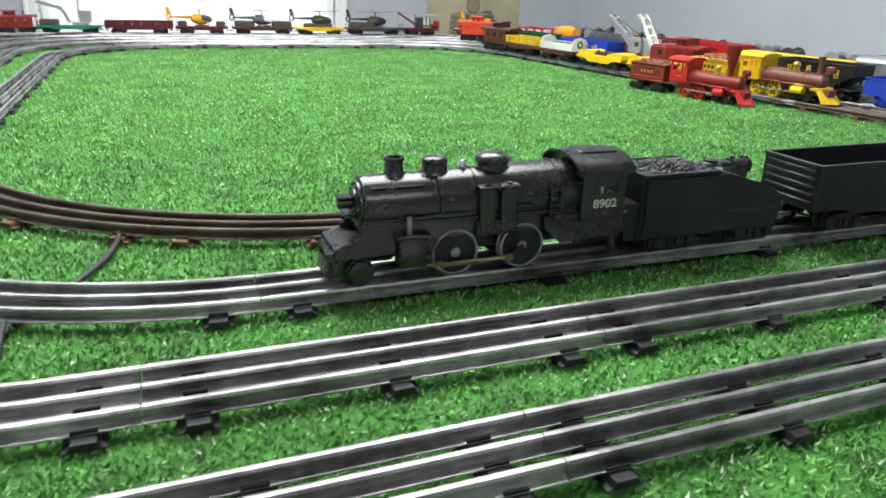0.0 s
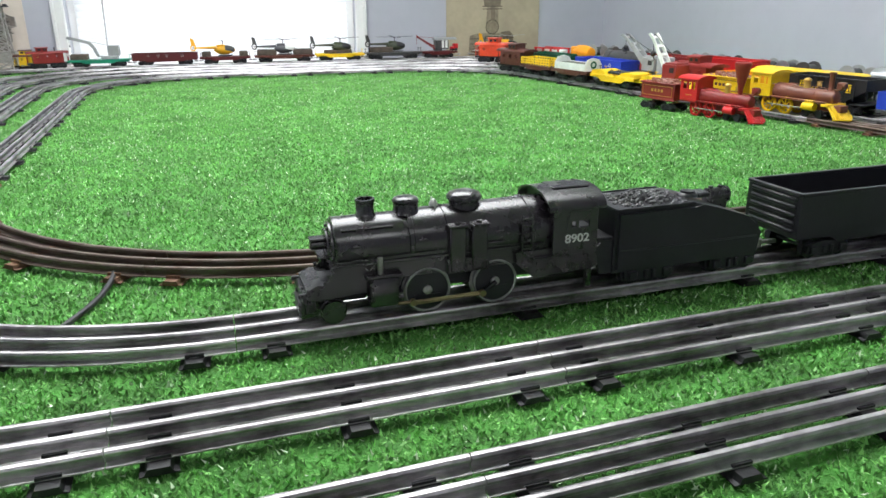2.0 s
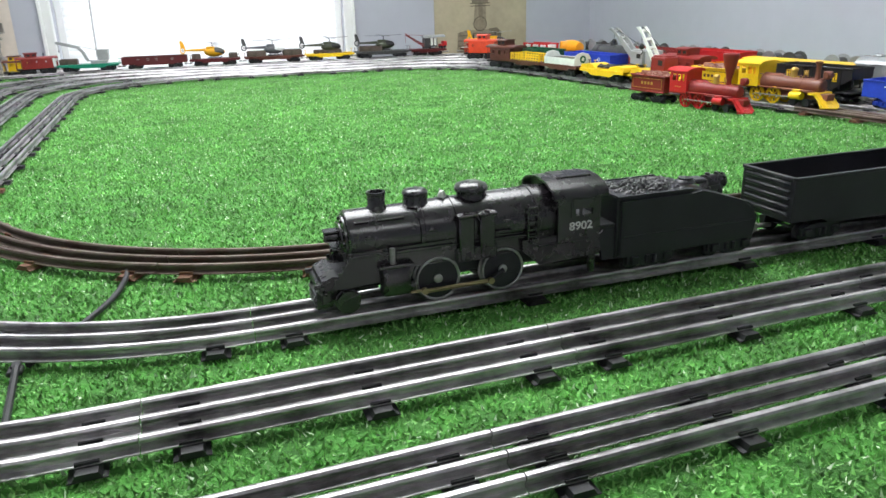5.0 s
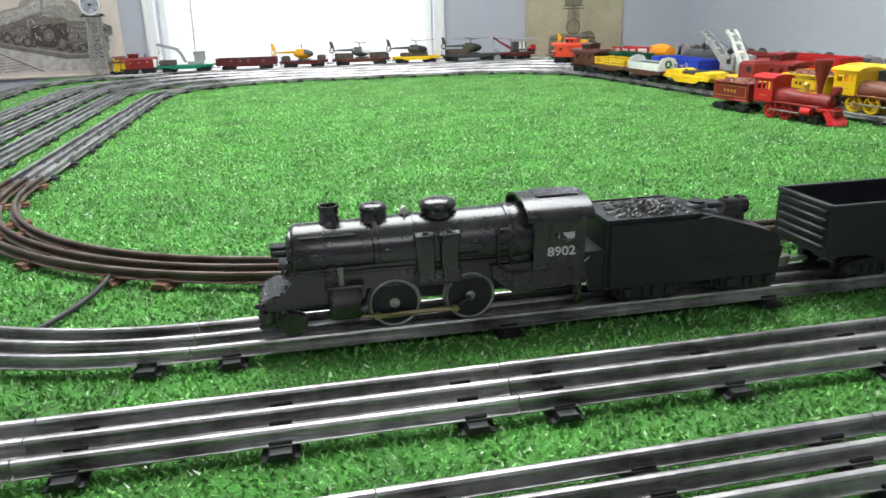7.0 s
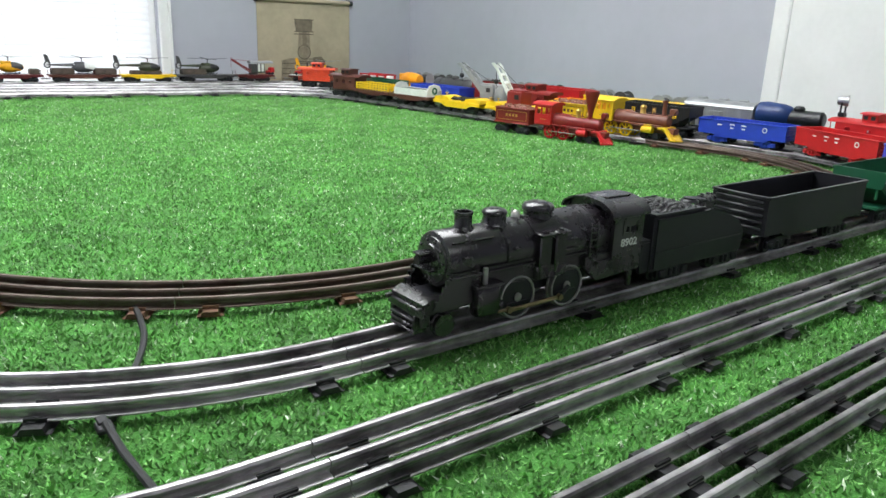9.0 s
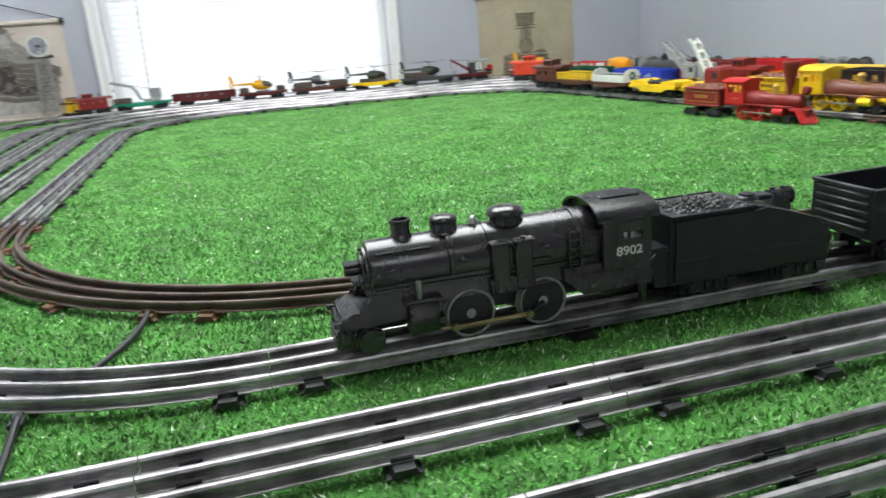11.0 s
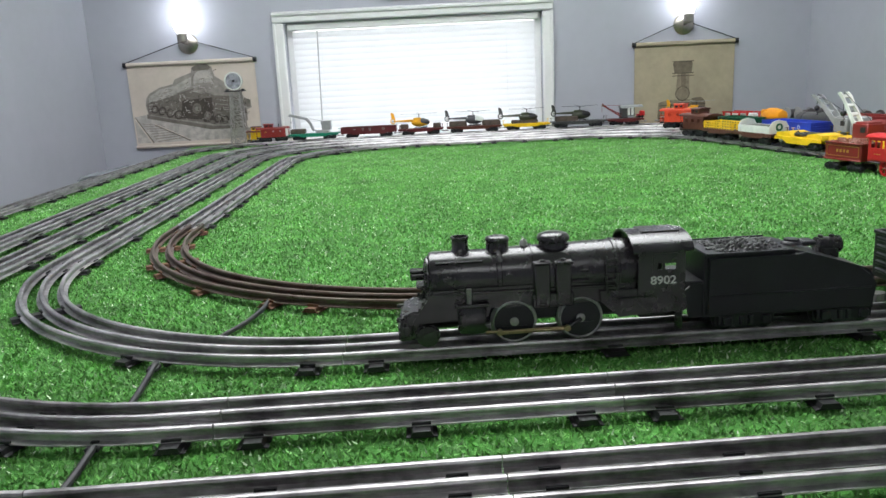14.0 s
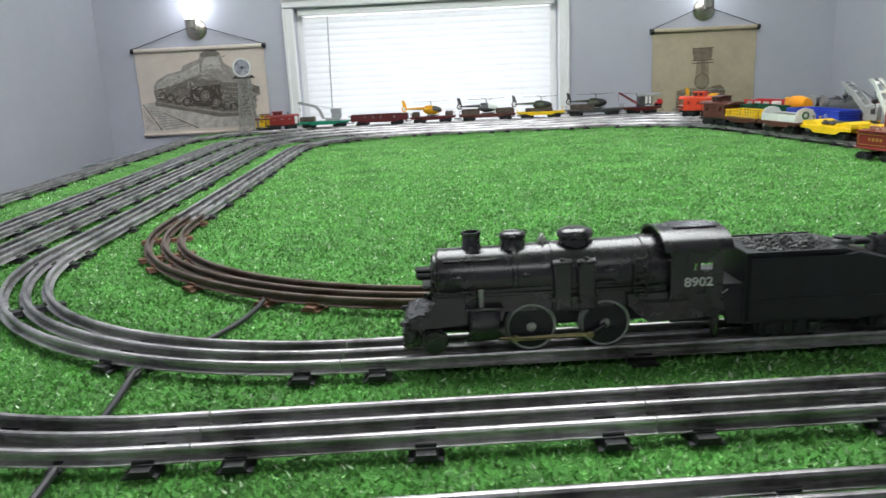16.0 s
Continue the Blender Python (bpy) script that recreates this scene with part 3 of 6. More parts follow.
def hopper(lp, xy, length, material, label, letters=None, back=False, height=0.048, cover=None):
    th = start("hopper_car", lp, xy, label, "hopper car", back)
    h, z0, top = length / 2, 0.014, 0.014 + height
    for s in (-1, 1):
        bm = BM()
        prism(bm, [(-h, top), (h, top), (h, top - 0.016), (h - 0.030, z0 + 0.010), (h - 0.036, z0), (0.016, z0 - 0.006), (0.006, z0 + 0.004), (-0.006, z0 + 0.004), (-0.016, z0 - 0.006), (-h + 0.036, z0), (-h + 0.030, z0 + 0.010), (-h, top - 0.016)], s * 0.0258 - 0.0009, s * 0.0258 + 0.0009)
        box(bm, 0, s * 0.0266, top - 0.0014, length + 0.001, 0.0034, 0.0028, 0.0004)
        for i in range(7):
            box(bm, (i - 3) * length / 8.2, s * 0.0272, (top + z0) / 2 + 0.003, 0.0022, 0.0016, height * 0.72)
        part("side", bm, material, th)
        if letters:
            for fx in (-0.3, 0.3):
                bars(th, fx * length, top - 0.016, s * 0.0271, letters, ((0.0, 2, 0.0028, 0.008), (0.006, 1, 0.009, 0.0015), (-0.006, 1, 0.009, 0.0015)))
                bars(th, fx * length * 0.45, top - 0.022, s * 0.0271, letters, ((0.002, 2, 0.004, 0.0015), (-0.003, 2, 0.004, 0.0015)))
    for e in (-1, 1):
        bm = BM()
        prism(bm, [(e * h, top), (e * (h - 0.0016), top), (e * (h - 0.0016), top - 0.016), (e * (h - 0.040), z0 + 0.006), (e * (h - 0.040), z0 + 0.003), (e * h, top - 0.018)], -0.0250, 0.0250)
        part("slope_sheet", bm, material, th)
        bm = BM()
        for y in (-0.020, 0.0, 0.020):
            box(bm, e * (h - 0.002), y, z0 + 0.018, 0.0022, 0.0022, height - 0.032)
        box(bm, e * (h - 0.014), 0, z0 + 0.0035, 0.028, 0.050, 0.003, 0.0005)
        part("end_frame", bm, material, th)
        truck(th, e * (h - 0.028))
    bm = BM()
    for e in (-1, 1):
        prism(bm, [(e * 0.010, z0 + 0.008), (e * 0.016, z0 - 0.006), (e * 0.030, z0 - 0.006), (e * 0.040, z0 + 0.006)], -0.021, 0.021)
    part("hopper_bay", bm, material, th)
    if cover:
        part("cover", box(BM(), 0, 0, top + 0.006, length - 0.004, 0.049, 0.012, 0.001), cover, th)
    couplers(th, length)
    return th


def caboose(lp, xy, length, material, label, back=False, roofmat=None, cupola=0.1, low=False):
    th = start("caboose", lp, xy, label, "caboose", back)
    roofmat = roofmat or material
    h, z0, top = length / 2, 0.0165, 0.050 if low else 0.054
    part("underframe", box(BM(), 0, 0, z0, length, 0.044, 0.005, 0.0008), M_BLACKM, th)
    b = h - 0.016
    for s in (-1, 1):
        bm = BM()
        y = s * 0.0236
        xs = [-b * 0.62, 0.0, b * 0.62]
        w_, zb, zt = 0.009, z0 + 0.019, z0 + 0.029
        box(bm, 0, y, (z0 + 0.002 + zb) / 2, 2 * b, 0.0016, zb - z0 - 0.002)
        box(bm, 0, y, (zt + top) / 2, 2 * b, 0.0016, top - zt)
        ed = [-b] + [q for x in xs for q in (x - w_ / 2, x + w_ / 2)] + [b]
        for i in range(0, len(ed), 2):
            box(bm, (ed[i] + ed[i + 1]) / 2, y, (zb + zt) / 2, ed[i + 1] - ed[i], 0.0016, zt - zb)
        for i in range(11):
            box(bm, (i - 5) * b / 5.4, y + s * 0.0009, z0 + 0.010, 0.0012, 0.0008, 0.015)
        part("side", bm, material, th)
        for x in xs:
            bm = BM()
            for dz in (zb, zt):
                box(bm, x, y + s * 0.0012, dz, w_ + 0.002, 0.0014, 0.0012)
            for dx in (-w_ / 2, 0, w_ / 2):
                box(bm, x + dx, y + s * 0.0010, (zb + zt) / 2, 0.0011, 0.0012, zt - zb)
            part("window", bm, material, th)
    for e in (-1, 1):
        part("end_wall", box(BM(), e * b, 0, (z0 + top) / 2, 0.0016, 0.0470, top - z0 - 0.002), material, th)
        bm = BM()
        for y in (-0.019, 0.019, -0.007, 0.007):
            box(bm, e * (h - 0.002), y, z0 + 0.012, 0.0014, 0.0014, 0.020)
        box(bm, e * (h - 0.002), 0, z0 + 0.021, 0.0014, 0.040, 0.0014)
        for y in (-0.019, 0.019):
            box(bm, e * (h - 0.002), y, (z0 + top) / 2 + 0.008, 0.0012, 0.0012, top - z0 - 0.018)
        part("end_railing", bm, material, th)
        truck(th, e * (h - 0.030))
    arc = [(0.0255 * math.sin(a), 0.006 * math.cos(a) + top - 0.001) for a in [radians(-90 + 15 * i) for i in range(13)]]
    part("roof", prism(BM(), arc + [(0.0255, top - 0.0025), (-0.0255, top - 0.0025)], -h, h, "x"), roofmat, th)
    cx_ = cupola * length
    bm = BM()
    box(bm, cx_, 0, top + 0.0095, 0.030, 0.036, 0.013, 0.0008)
    part("cupola", bm, material, th)
    arc = [(0.021 * math.sin(a), 0.0035 * math.cos(a) + top + 0.016) for a in [radians(-90 + 18 * i) for i in range(11)]]
    part("cupola_roof", prism(BM(), arc, cx_ - 0.018, cx_ + 0.018, "x"), roofmat, th)
    for s in (-1, 1):
        for dx in (-0.007, 0.007):
            part("window", box(BM(), cx_ + dx, s * 0.0182, top + 0.0105, 0.008, 0.0010, 0.006), M_BLACKM, th, "dark cupola window")
    bm = BM()
    cyl(bm, (cx_ - 0.035 if cupola >= 0 else cx_ + 0.035, 0.008, top + 0.010), 0.0018, 0.014, seg=10)
    part("smoke_pipe", bm, M_BLACKM, th)
    couplers(th, length)
    return th


def helicopter(lp, xy, body_mat, tail_mat, label, x=0.0, rot=20, glassmat=None, back=False, yaw=0):
    """A toy helicopter that stands with its skids on a flat car's deck."""
    m = loops[lp].place(loops[lp].near(*xy), back) @ pose(x, 0, on_deck(lp), 0, 0, yaw) @ Matrix.Diagonal((1.06, 1.25, 1.2, 1))
    th = thing("toy_helicopter", m, label, "toy helicopter", "toy helicopters")
    bm = BM()
    lathe(bm, [(0.0015, -0.034), (0.0060, -0.029), (0.0105, -0.020), (0.0120, -0.008), (0.0115, 0.004), (0.0085, 0.016), (0.0045, 0.024), (0.0008, 0.027)], (0.004, 0, 0.0155), "x", 20)
    box(bm, -0.010, 0, 0.026, 0.026, 0.011, 0.007, 0.002)
    body = part("cabin", bm, body_mat, th)
    bm = BM()
    lathe(bm, [(0.0121, -0.004), (0.0117, 0.004), (0.0087, 0.016), (0.0047, 0.0235)], (0.0052, 0, 0.0160), "x", 20)
    bmesh.ops.bisect_plane(bm, geom=bm.verts[:] + bm.edges[:] + bm.faces[:], plane_co=(0, 0, 0.0165), plane_no=(0.25, 0, 1), clear_inner=True)
    part("windscreen", bm, glassmat or M_BLACK, body, "dark glossy windscreen")
    bm = BM()
    lathe(bm, [(0.0040, 0.0), (0.0026, -0.040), (0.0018, -0.062)], (-0.024, 0, 0.022), "x", 12)
    part("tail_boom", bm, body_mat, th)
    bm = BM()
    prism(bm, [(-0.080, 0.026), (-0.086, 0.044), (-0.094, 0.047), (-0.095, 0.043), (-0.093, 0.030)], -0.0012, 0.0012)
    for i in range(18):
        a0, a1 = 2 * math.pi * i / 18, 2 * math.pi * (i + 1) / 18
        q = [(-0.0885 + r * math.cos(a), 0.022 + r * math.sin(a)) for r, a in ((0.0085, a0), (0.0085, a1), (0.0055, a1), (0.0055, a0))]
        prism(bm, q, -0.0022, 0.0022)
    part("tail_fin", bm, tail_mat, th)
    bm = BM()
    for i in range(3):
        box(bm, 0, 0, 0, 0.011, 0.001, 0.0015, 0, pose(-0.0885, 0, 0.022, 0, 60 * i, 0))
    cyl(bm, (-0.0885, 0, 0.022), 0.0015, 0.003, "y", 10)
    part("tail_rotor", bm, M_STEEL, th)
    bm = BM()
    cyl(bm, (-0.004, 0, 0.033), 0.0013, 0.012, seg=10)
    cyl(bm, (-0.004, 0, 0.039), 0.0036, 0.002, seg=12)
    part("rotor_mast", bm, M_BLACKM, th)
    for i in range(4):
        o = part("rotor_blade", box(BM(), 0.031, 0, 0, 0.056, 0.0042, 0.0008, 0, pose(0, 0, 0, 0, -1.5, 0)), M_BLACKM if body_mat is not Y_HELI else M_STEEL, th)
        o.matrix_basis = pose(-0.004, 0, 0.0395, 0, 0, rot + 90 * i)
    for s in (-1, 1):
        bm = BM()
        tube(bm, [(-0.020, s * 0.011, 0.0012), (0.016, s * 0.011, 0.0012), (0.021, s * 0.011, 0.004)], 0.0011, 6)
        for x_ in (-0.012, 0.010):
            tube(bm, [(x_, s * 0.011, 0.0012), (x_, s * 0.006, 0.008)], 0.0009, 6)
        part("skid", bm, M_BLACKM, th)
    return th


def text_mesh(word, size, material):
    c = bpy.data.curves.new("text", "FONT")
    c.body, c.size, c.align_x, c.align_y, c.extrude, c.offset = word, size, "CENTER", "CENTER", 0.0002, 0.00014
    o = bpy.data.objects.new("text", c)
    scene.collection.objects.link(o)
    me = bpy.data.meshes.new_from_object(o)
    bpy.data.objects.remove(o)
    me.materials.clear()
    me.materials.append(material)
    return me


# ---- black steam locomotive at the front ----
LOCO_X = 0.1935
M_LOCO = mat("loco_black_plastic", (0.016, 0.013, 0.017), 0.22, var=0.15, scale=30, bump=0.02, bscale=900, spec=1.0)
th = start("steam_locomotive", "second", (LOCO_X, 0.449), "black plastic toy steam locomotive with white cab number", "toy locomotive", group="black toy train")
th.matrix_world = th.matrix_world @ Matrix.Diagonal((1, 0.97, 0.97, 1))
BZ = 0.0455
bm = BM()
lathe(bm, [(0.0150, 0.0785), (0.0175, 0.0775), (0.0180, 0.0765), (0.0180, 0.033), (0.0192, 0.0325), (0.0192, 0.0300), (0.0186, 0.0295), (0.0196, -0.020), (0.0200, -0.046), (0.0208, -0.0465), (0.0208, -0.049), (0.0202, -0.0495), (0.0202, -0.062)], (0, 0, BZ), "x", 40)
for x in (0.008, -0.030):
    lathe(bm, [(0.0150, x - 0.0007), (0.0198, x - 0.0007), (0.0198, x + 0.0007), (0.0150, x + 0.0007)], (0, 0, BZ), "x", 40)
boiler = part("boiler", bm, M_LOCO, th)
# skirts below the boiler, flaring down to the pilot
bm = BM()
for s in (-1, 1):
    prism(bm, [(0.080, 0.040), (0.080, 0.034), (0.0905, 0.019), (0.084, 0.017), (0.060, 0.019), (0.040, 0.020), (0.038, 0.026), (-0.060, 0.026), (-0.060, 0.042)], s * 0.0178 - 0.001, s * 0.0178 + 0.001)
    box(bm, 0.012, s * 0.0190, 0.0375, 0.134, 0.0035, 0.0016, 0.0004)
    for k in range(4):
        box(bm, 0.0805 + 0.0026 * k, s * 0.0190, 0.036 - 0.0042 * k, 0.002, 0.0016, 0.0026)
part("running_board", bm, M_LOCO, th)
# smokebox front, door, headlight
bm = BM()
lathe(bm, [(0.0152, 0.0), (0.0148, 0.0022), (0.0105, 0.0030), (0.0100, 0.0040), (0.0040, 0.0046)], (0.0775, 0, BZ), "x", 32)
for i in range(10):
    a = 2 * math.pi * i / 10
    ball(bm, (0.0802, 0.0128 * math.cos(a), BZ + 0.0128 * math.sin(a)), 0.0010, seg=8)
part("smokebox_door", bm, M_LOCO, th)
bm = BM()
cyl(bm, (0.0850, 0, BZ + 0.0015), 0.0034, 0.010, "x", 20)
box(bm, 0.0850, 0, BZ + 0.0054, 0.012, 0.0085, 0.0016, 0.0005)
box(bm, 0.084, 0, BZ - 0.005, 0.006, 0.016, 0.0016, 0.0004)
head = part("headlight", bm, M_LOCO, th)
part("lens", cyl(BM(), (0.0903, 0, BZ + 0.0015), 0.0027, 0.0008, "x", 16), mat("lens_clear", (0.06, 0.06, 0.06), 0.1), head, "small clear lens")
# chimney, domes, bell
part("chimney", lathe(BM(), [(0.0078, 0.0), (0.0064, 0.0022), (0.0056, 0.0036), (0.0056, 0.0100), (0.0062, 0.0104), (0.0062, 0.0122), (0.0046, 0.0122), (0.0044, 0.005)], (0.056, 0, 0.0615), seg=24), M_LOCO, th)
part("sand_dome", lathe(BM(), [(0.0090, 0.0), (0.0078, 0.0022), (0.0077, 0.0066), (0.0082, 0.0072), (0.0083, 0.0084), (0.0074, 0.0098), (0.0052, 0.0106), (0.0020, 0.0109)], (0.0305, 0, 0.0622), seg=24), M_LOCO, th)
part("steam_dome", lathe(BM(), [(0.0112, 0.0), (0.0098, 0.0025), (0.0098, 0.0070), (0.0110, 0.0080), (0.0112, 0.0100), (0.0100, 0.0120), (0.0062, 0.0134), (0.0020, 0.0137)], (-0.0078, 0, 0.0598), seg=28), M_LOCO, th)
bm = BM()
lathe(bm, [(0.0030, 0.0), (0.0026, 0.0018), (0.0016, 0.0036), (0.0006, 0.0044)], (0.0125, 0, 0.0652), seg=14)
for s in (-1, 1):
    box(bm, 0.0125, s * 0.0036, 0.0672, 0.0010, 0.0008, 0.0058)
part("bell", bm, mat("pale_nickel", (0.62, 0.62, 0.60), 0.35, 0.6), th, "small pale metal bell")
# pumps, handrails, steps, ladder on both sides
for s in (-1, 1):
    bm = BM()
    for x, zt in ((0.0035, 0.0560), (-0.0105, 0.0560)):
        box(bm, x, s * 0.0200, (0.026 + zt) / 2, 0.0105, 0.0060, zt - 0.026, 0.001)
        box(bm, x, s * 0.0210, zt + 0.0004, 0.0125, 0.0085, 0.0018, 0.0006)
        cyl(bm, (x, s * 0.0208, zt + 0.0018), 0.0018, 0.0016, seg=10)
    box(bm, -0.0035, s * 0.0195, 0.030, 0.028, 0.0055, 0.010, 0.001)
    part("air_pump", bm, M_LOCO, th)
    bm = BM()
    yy = s * 0.0176
    box(bm, 0.058, s * 0.0135, 0.0582, 0.032, 0.0014, 0.0012, 0.0004)
    part("boiler_step", bm, M_LOCO, th)
    for x in (0.066, 0.025, -0.026):
        part("handrail_bracket", box(BM(), x, s * 0.0190, 0.0490, 0.0050, 0.0030, 0.0016, 0.0004), M_LOCO, th)
    part("boiler_fitting", box(BM(), -0.022, s * 0.0202, 0.0420, 0.012, 0.0024, 0.0022, 0.0005), M_LOCO, th)
    bm = BM()
    for dx in (-0.0035, 0.0035):
        box(bm, -0.043 + dx, s * 0.0212, 0.0460, 0.0014, 0.0018, 0.0250, 0.0003)
    for k in range(5):
        box(bm, -0.043, s * 0.0212, 0.0360 + 0.005 * k, 0.008, 0.0014, 0.0012)
    part("ladder", bm, M_LOCO, th)
    bm = BM()
    cyl(bm, (0.0525, s * 0.0205, 0.0345), 0.0018, 0.013, seg=10)
    part("steam_pipe", bm, M_STEEL, th, "grey metal steam pipe")
    bm = BM()
    box(bm, 0.0510, s * 0.0195, 0.0190, 0.0190, 0.0105, 0.0200, 0.0030, seg=2)
    box(bm, 0.0510, s * 0.0195, 0.0295, 0.0230, 0.0110, 0.0022, 0.0006)
    cyl(bm, (0.0405, s * 0.0200, 0.0140), 0.0040, 0.003, "x", 16)
    part("cylinder_block", bm, M_LOCO, th)
    bm = BM()
    prism(bm, [(-0.0350, 0.034), (-0.0360, 0.026), (-0.0480, 0.0150), (-0.0930, 0.0170), (-0.0960, 0.022), (-0.0960, 0.034)], s * 0.0200 - 0.002, s * 0.0200 + 0.002)
    tube(bm, [(-0.040, s * 0.0226, 0.0330), (-0.047, s * 0.0228, 0.0285), (-0.090, s * 0.0228, 0.0300), (-0.095, s * 0.0226, 0.034)], 0.0008, 6)
    part("firebox_side", bm, M_LOCO, th)
# cab with open windows
for s in (-1, 1):
    bm = BM()
    y = s * 0.0235
    x0, x1, z0, z1 = -0.0915, -0.0600, 0.0296, 0.0628
    wz0, wz1 = 0.0474, 0.0520
    ed = [x0, -0.0855, -0.0778, -0.0760, -0.0728, x1]
    box(bm, (x0 + x1) / 2, y, (z0 + wz0) / 2, x1 - x0, 0.0016, wz0 - z0)
    box(bm, (x0 + x1) / 2, y, (wz1 + z1) / 2, x1 - x0, 0.0016, z1 - wz1)
    for i in (0, 2, 4):
        box(bm, (ed[i] + ed[i + 1]) / 2, y, (wz0 + wz1) / 2, ed[i + 1] - ed[i], 0.0016, wz1 - wz0)
    part("cab_side", bm, M_LOCO, th)
    part("window_awning", prism(BM(), [(-0.0885, 0.0526), (-0.0705, 0.0526), (-0.0705, 0.0590), (-0.0885, 0.0590)], y, y + s * 0.0016), M_LOCO, th)
    part("window_post", box(BM(), -0.0697, y + s * 0.0009, 0.0515, 0.0012, 0.0012, 0.0110), M_LOCO, th)
    num = part("cab_number", text_mesh("8902", 0.0080, M_INK), None, th, "white number lettering")
    num.matrix_basis = pose(-0.0768, s * 0.0245, 0.0400, 90, 0, 0 if s < 0 else 180) @ Matrix.Diagonal((1.1, 1, 1, 1))
bm = BM()
arcf = [(0.0228 * math.sin(a), 0.0085 * math.cos(a) + 0.0614) for a in [radians(-90 + 10 * i) for i in range(19)]]
prism(bm, arcf + [(0.0228, 0.034), (0.0190, 0.034), (0.0190, 0.052), (-0.0190, 0.052), (-0.0190, 0.034), (-0.0228, 0.034)], -0.0625, -0.0610, "x")
part("cab_front", bm, M_LOCO, th)
bm = BM()
out = [(0.0256 * math.sin(a), 0.0108 * math.cos(a) + 0.0606) for a in [radians(-94 + 7 * i) for i in range(28)]]
inn = [(0.0240 * math.sin(a), 0.0095 * math.cos(a) + 0.0605) for a in [radians(95 - 7 * i) for i in range(28)]]
prism(bm, out + inn, -0.0965, -0.0560, "x")
part("cab_roof", bm, M_LOCO, th)
part("roof_hatch", box(BM(), -0.0790, 0, 0.0712, 0.026, 0.019, 0.0012, 0.0005), M_LOCO, th)
part("cab_floor", box(BM(), -0.076, 0, 0.0315, 0.029, 0.045, 0.003), M_LOCO, th)
# frame, pilot, steps
bm = BM()
box(bm, 0.005, 0, 0.0195, 0.170, 0.022, 0.013, 0.002)
box(bm, -0.080, 0, 0.0130, 0.030, 0.016, 0.010, 0.002)
part("main_frame", bm, M_BLACKM, th)
bm = BM()
prism(bm, [(0.0800, 0.0190), (0.0800, 0.0250), (0.0900, 0.0265), (0.0965, 0.0235), (0.0965, 0.0170), (0.090, 0.0165)], -0.0178, 0.0178)
box(bm, 0.0975, 0, 0.0180, 0.0030, 0.0380, 0.0055, 0.001)
for s in (-1, 1):
    box(bm, 0.0945, s * 0.0160, 0.0125, 0.0060, 0.0040, 0.0080, 0.001)
    box(bm, 0.0990, s * 0.0165, 0.0205, 0.005, 0.003, 0.003, 0.0006)
part("pilot_deck", bm, M_LOCO, th)
bm = BM()
prism(bm, [(0.0860, 0.0165), (0.0965, 0.0165), (0.0990, 0.0060), (0.0990, 0.0035), (0.0900, 0.0035)], -0.0118, 0.0118)
cow = part("cowcatcher", bm, M_LOCO, th)
for z in (0.0052, 0.0088, 0.0124):
    part("pilot_slat", box(BM(), 0.0992, 0, z, 0.0034, 0.0250, 0.0020, 0.0006), M_LOCO, cow)
for s in (-1, 1):
    part("pilot_upright", box(BM(), 0.0985, s * 0.0115, 0.0095, 0.0026, 0.0024, 0.0120, 0.0004), M_LOCO, cow)
PW = wheel_mesh(0.0074, 0.0045, M_LOCO)
for s in (-1, 1):
    o = part("pilot_wheel", PW, None, th)
    o.location = (0.0810, s * 0.0165, 0.0078)
    o.rotation_euler = (0, 0, 0 if s < 0 else math.pi)
bm = BM()
box(bm, 0.081, 0, 0.0085, 0.006, 0.030, 0.003, 0.001)
box(bm, 0.070, 0, 0.0100, 0.024, 0.008, 0.003, 0.001)
part("pilot_truck", bm, M_BLACKM, th)


def driver(th_, x, r, rim_mat, disc_mat, spokes=10, hubmat=None, turn=0.0, ypos=0.0165, hubr=0.0030):
    """A spoked driving wheel with its tyre on either side, and the axle."""
    sm_ = mesh_of("spoke", box(BM(), 0, 0, r * 0.5, 0.0013, 0.0020, r * 0.68), disc_mat)
    for s in (-1, 1):
        bm = BM()
        lathe(bm, [(r * 0.20, -0.0016), (r * 0.22, -0.0020), (r * 0.22, 0.0016), (r * 0.2, 0.0016)], (0, 0, 0), "y", 16)
        prism(bm, [(0.62 * r * math.cos(q), 0.62 * r * math.sin(q)) for q in [radians(200 + 14 * i) for i in range(11)]], -0.0022, 0.0012)
        cyl(bm, (0, 0.0016, 0), r * 0.91, 0.0010, "y", 28)
        lathe(bm, [(r * 0.80, -0.0014), (r * 0.91, -0.0014), (r * 0.91, 0.0016), (r * 0.80, 0.0016)], (0, 0, 0), "y", 28)
        w_ = part("driving_wheel", bm, disc_mat, th_)
        w_.matrix_basis = pose(x, s * ypos, r, 0, 0, 0 if s < 0 else 180)
        for i in range(spokes):
            part("spoke", sm_, None, w_).matrix_basis = pose(0, 0, 0, 0, 360 / spokes * i + turn, 0)
        bm = BM()
        lathe(bm, [(r * 0.90, -0.0024), (r * 0.95, -0.0027), (r, -0.0024), (r, 0.0010), (r * 1.06, 0.0014), (r * 1.06, 0.0024), (r * 0.90, 0.0024), (r * 0.90, -0.0024)], (0, 0, 0), "y", 36)
        part("tyre", bm, rim_mat, w_, "worn metal tyre")
        part("hub", lathe(BM(), [(0.0012, -0.0032), (hubr, -0.0028), (hubr, -0.0010), (0.001, -0.001)], (0, 0, 0), "y", 16), hubmat or M_STEEL, w_, "metal hub")
    part("axle", cyl(BM(), (x, 0, r), 0.0018, 0.030, "y", 10), M_STEEL, th_)


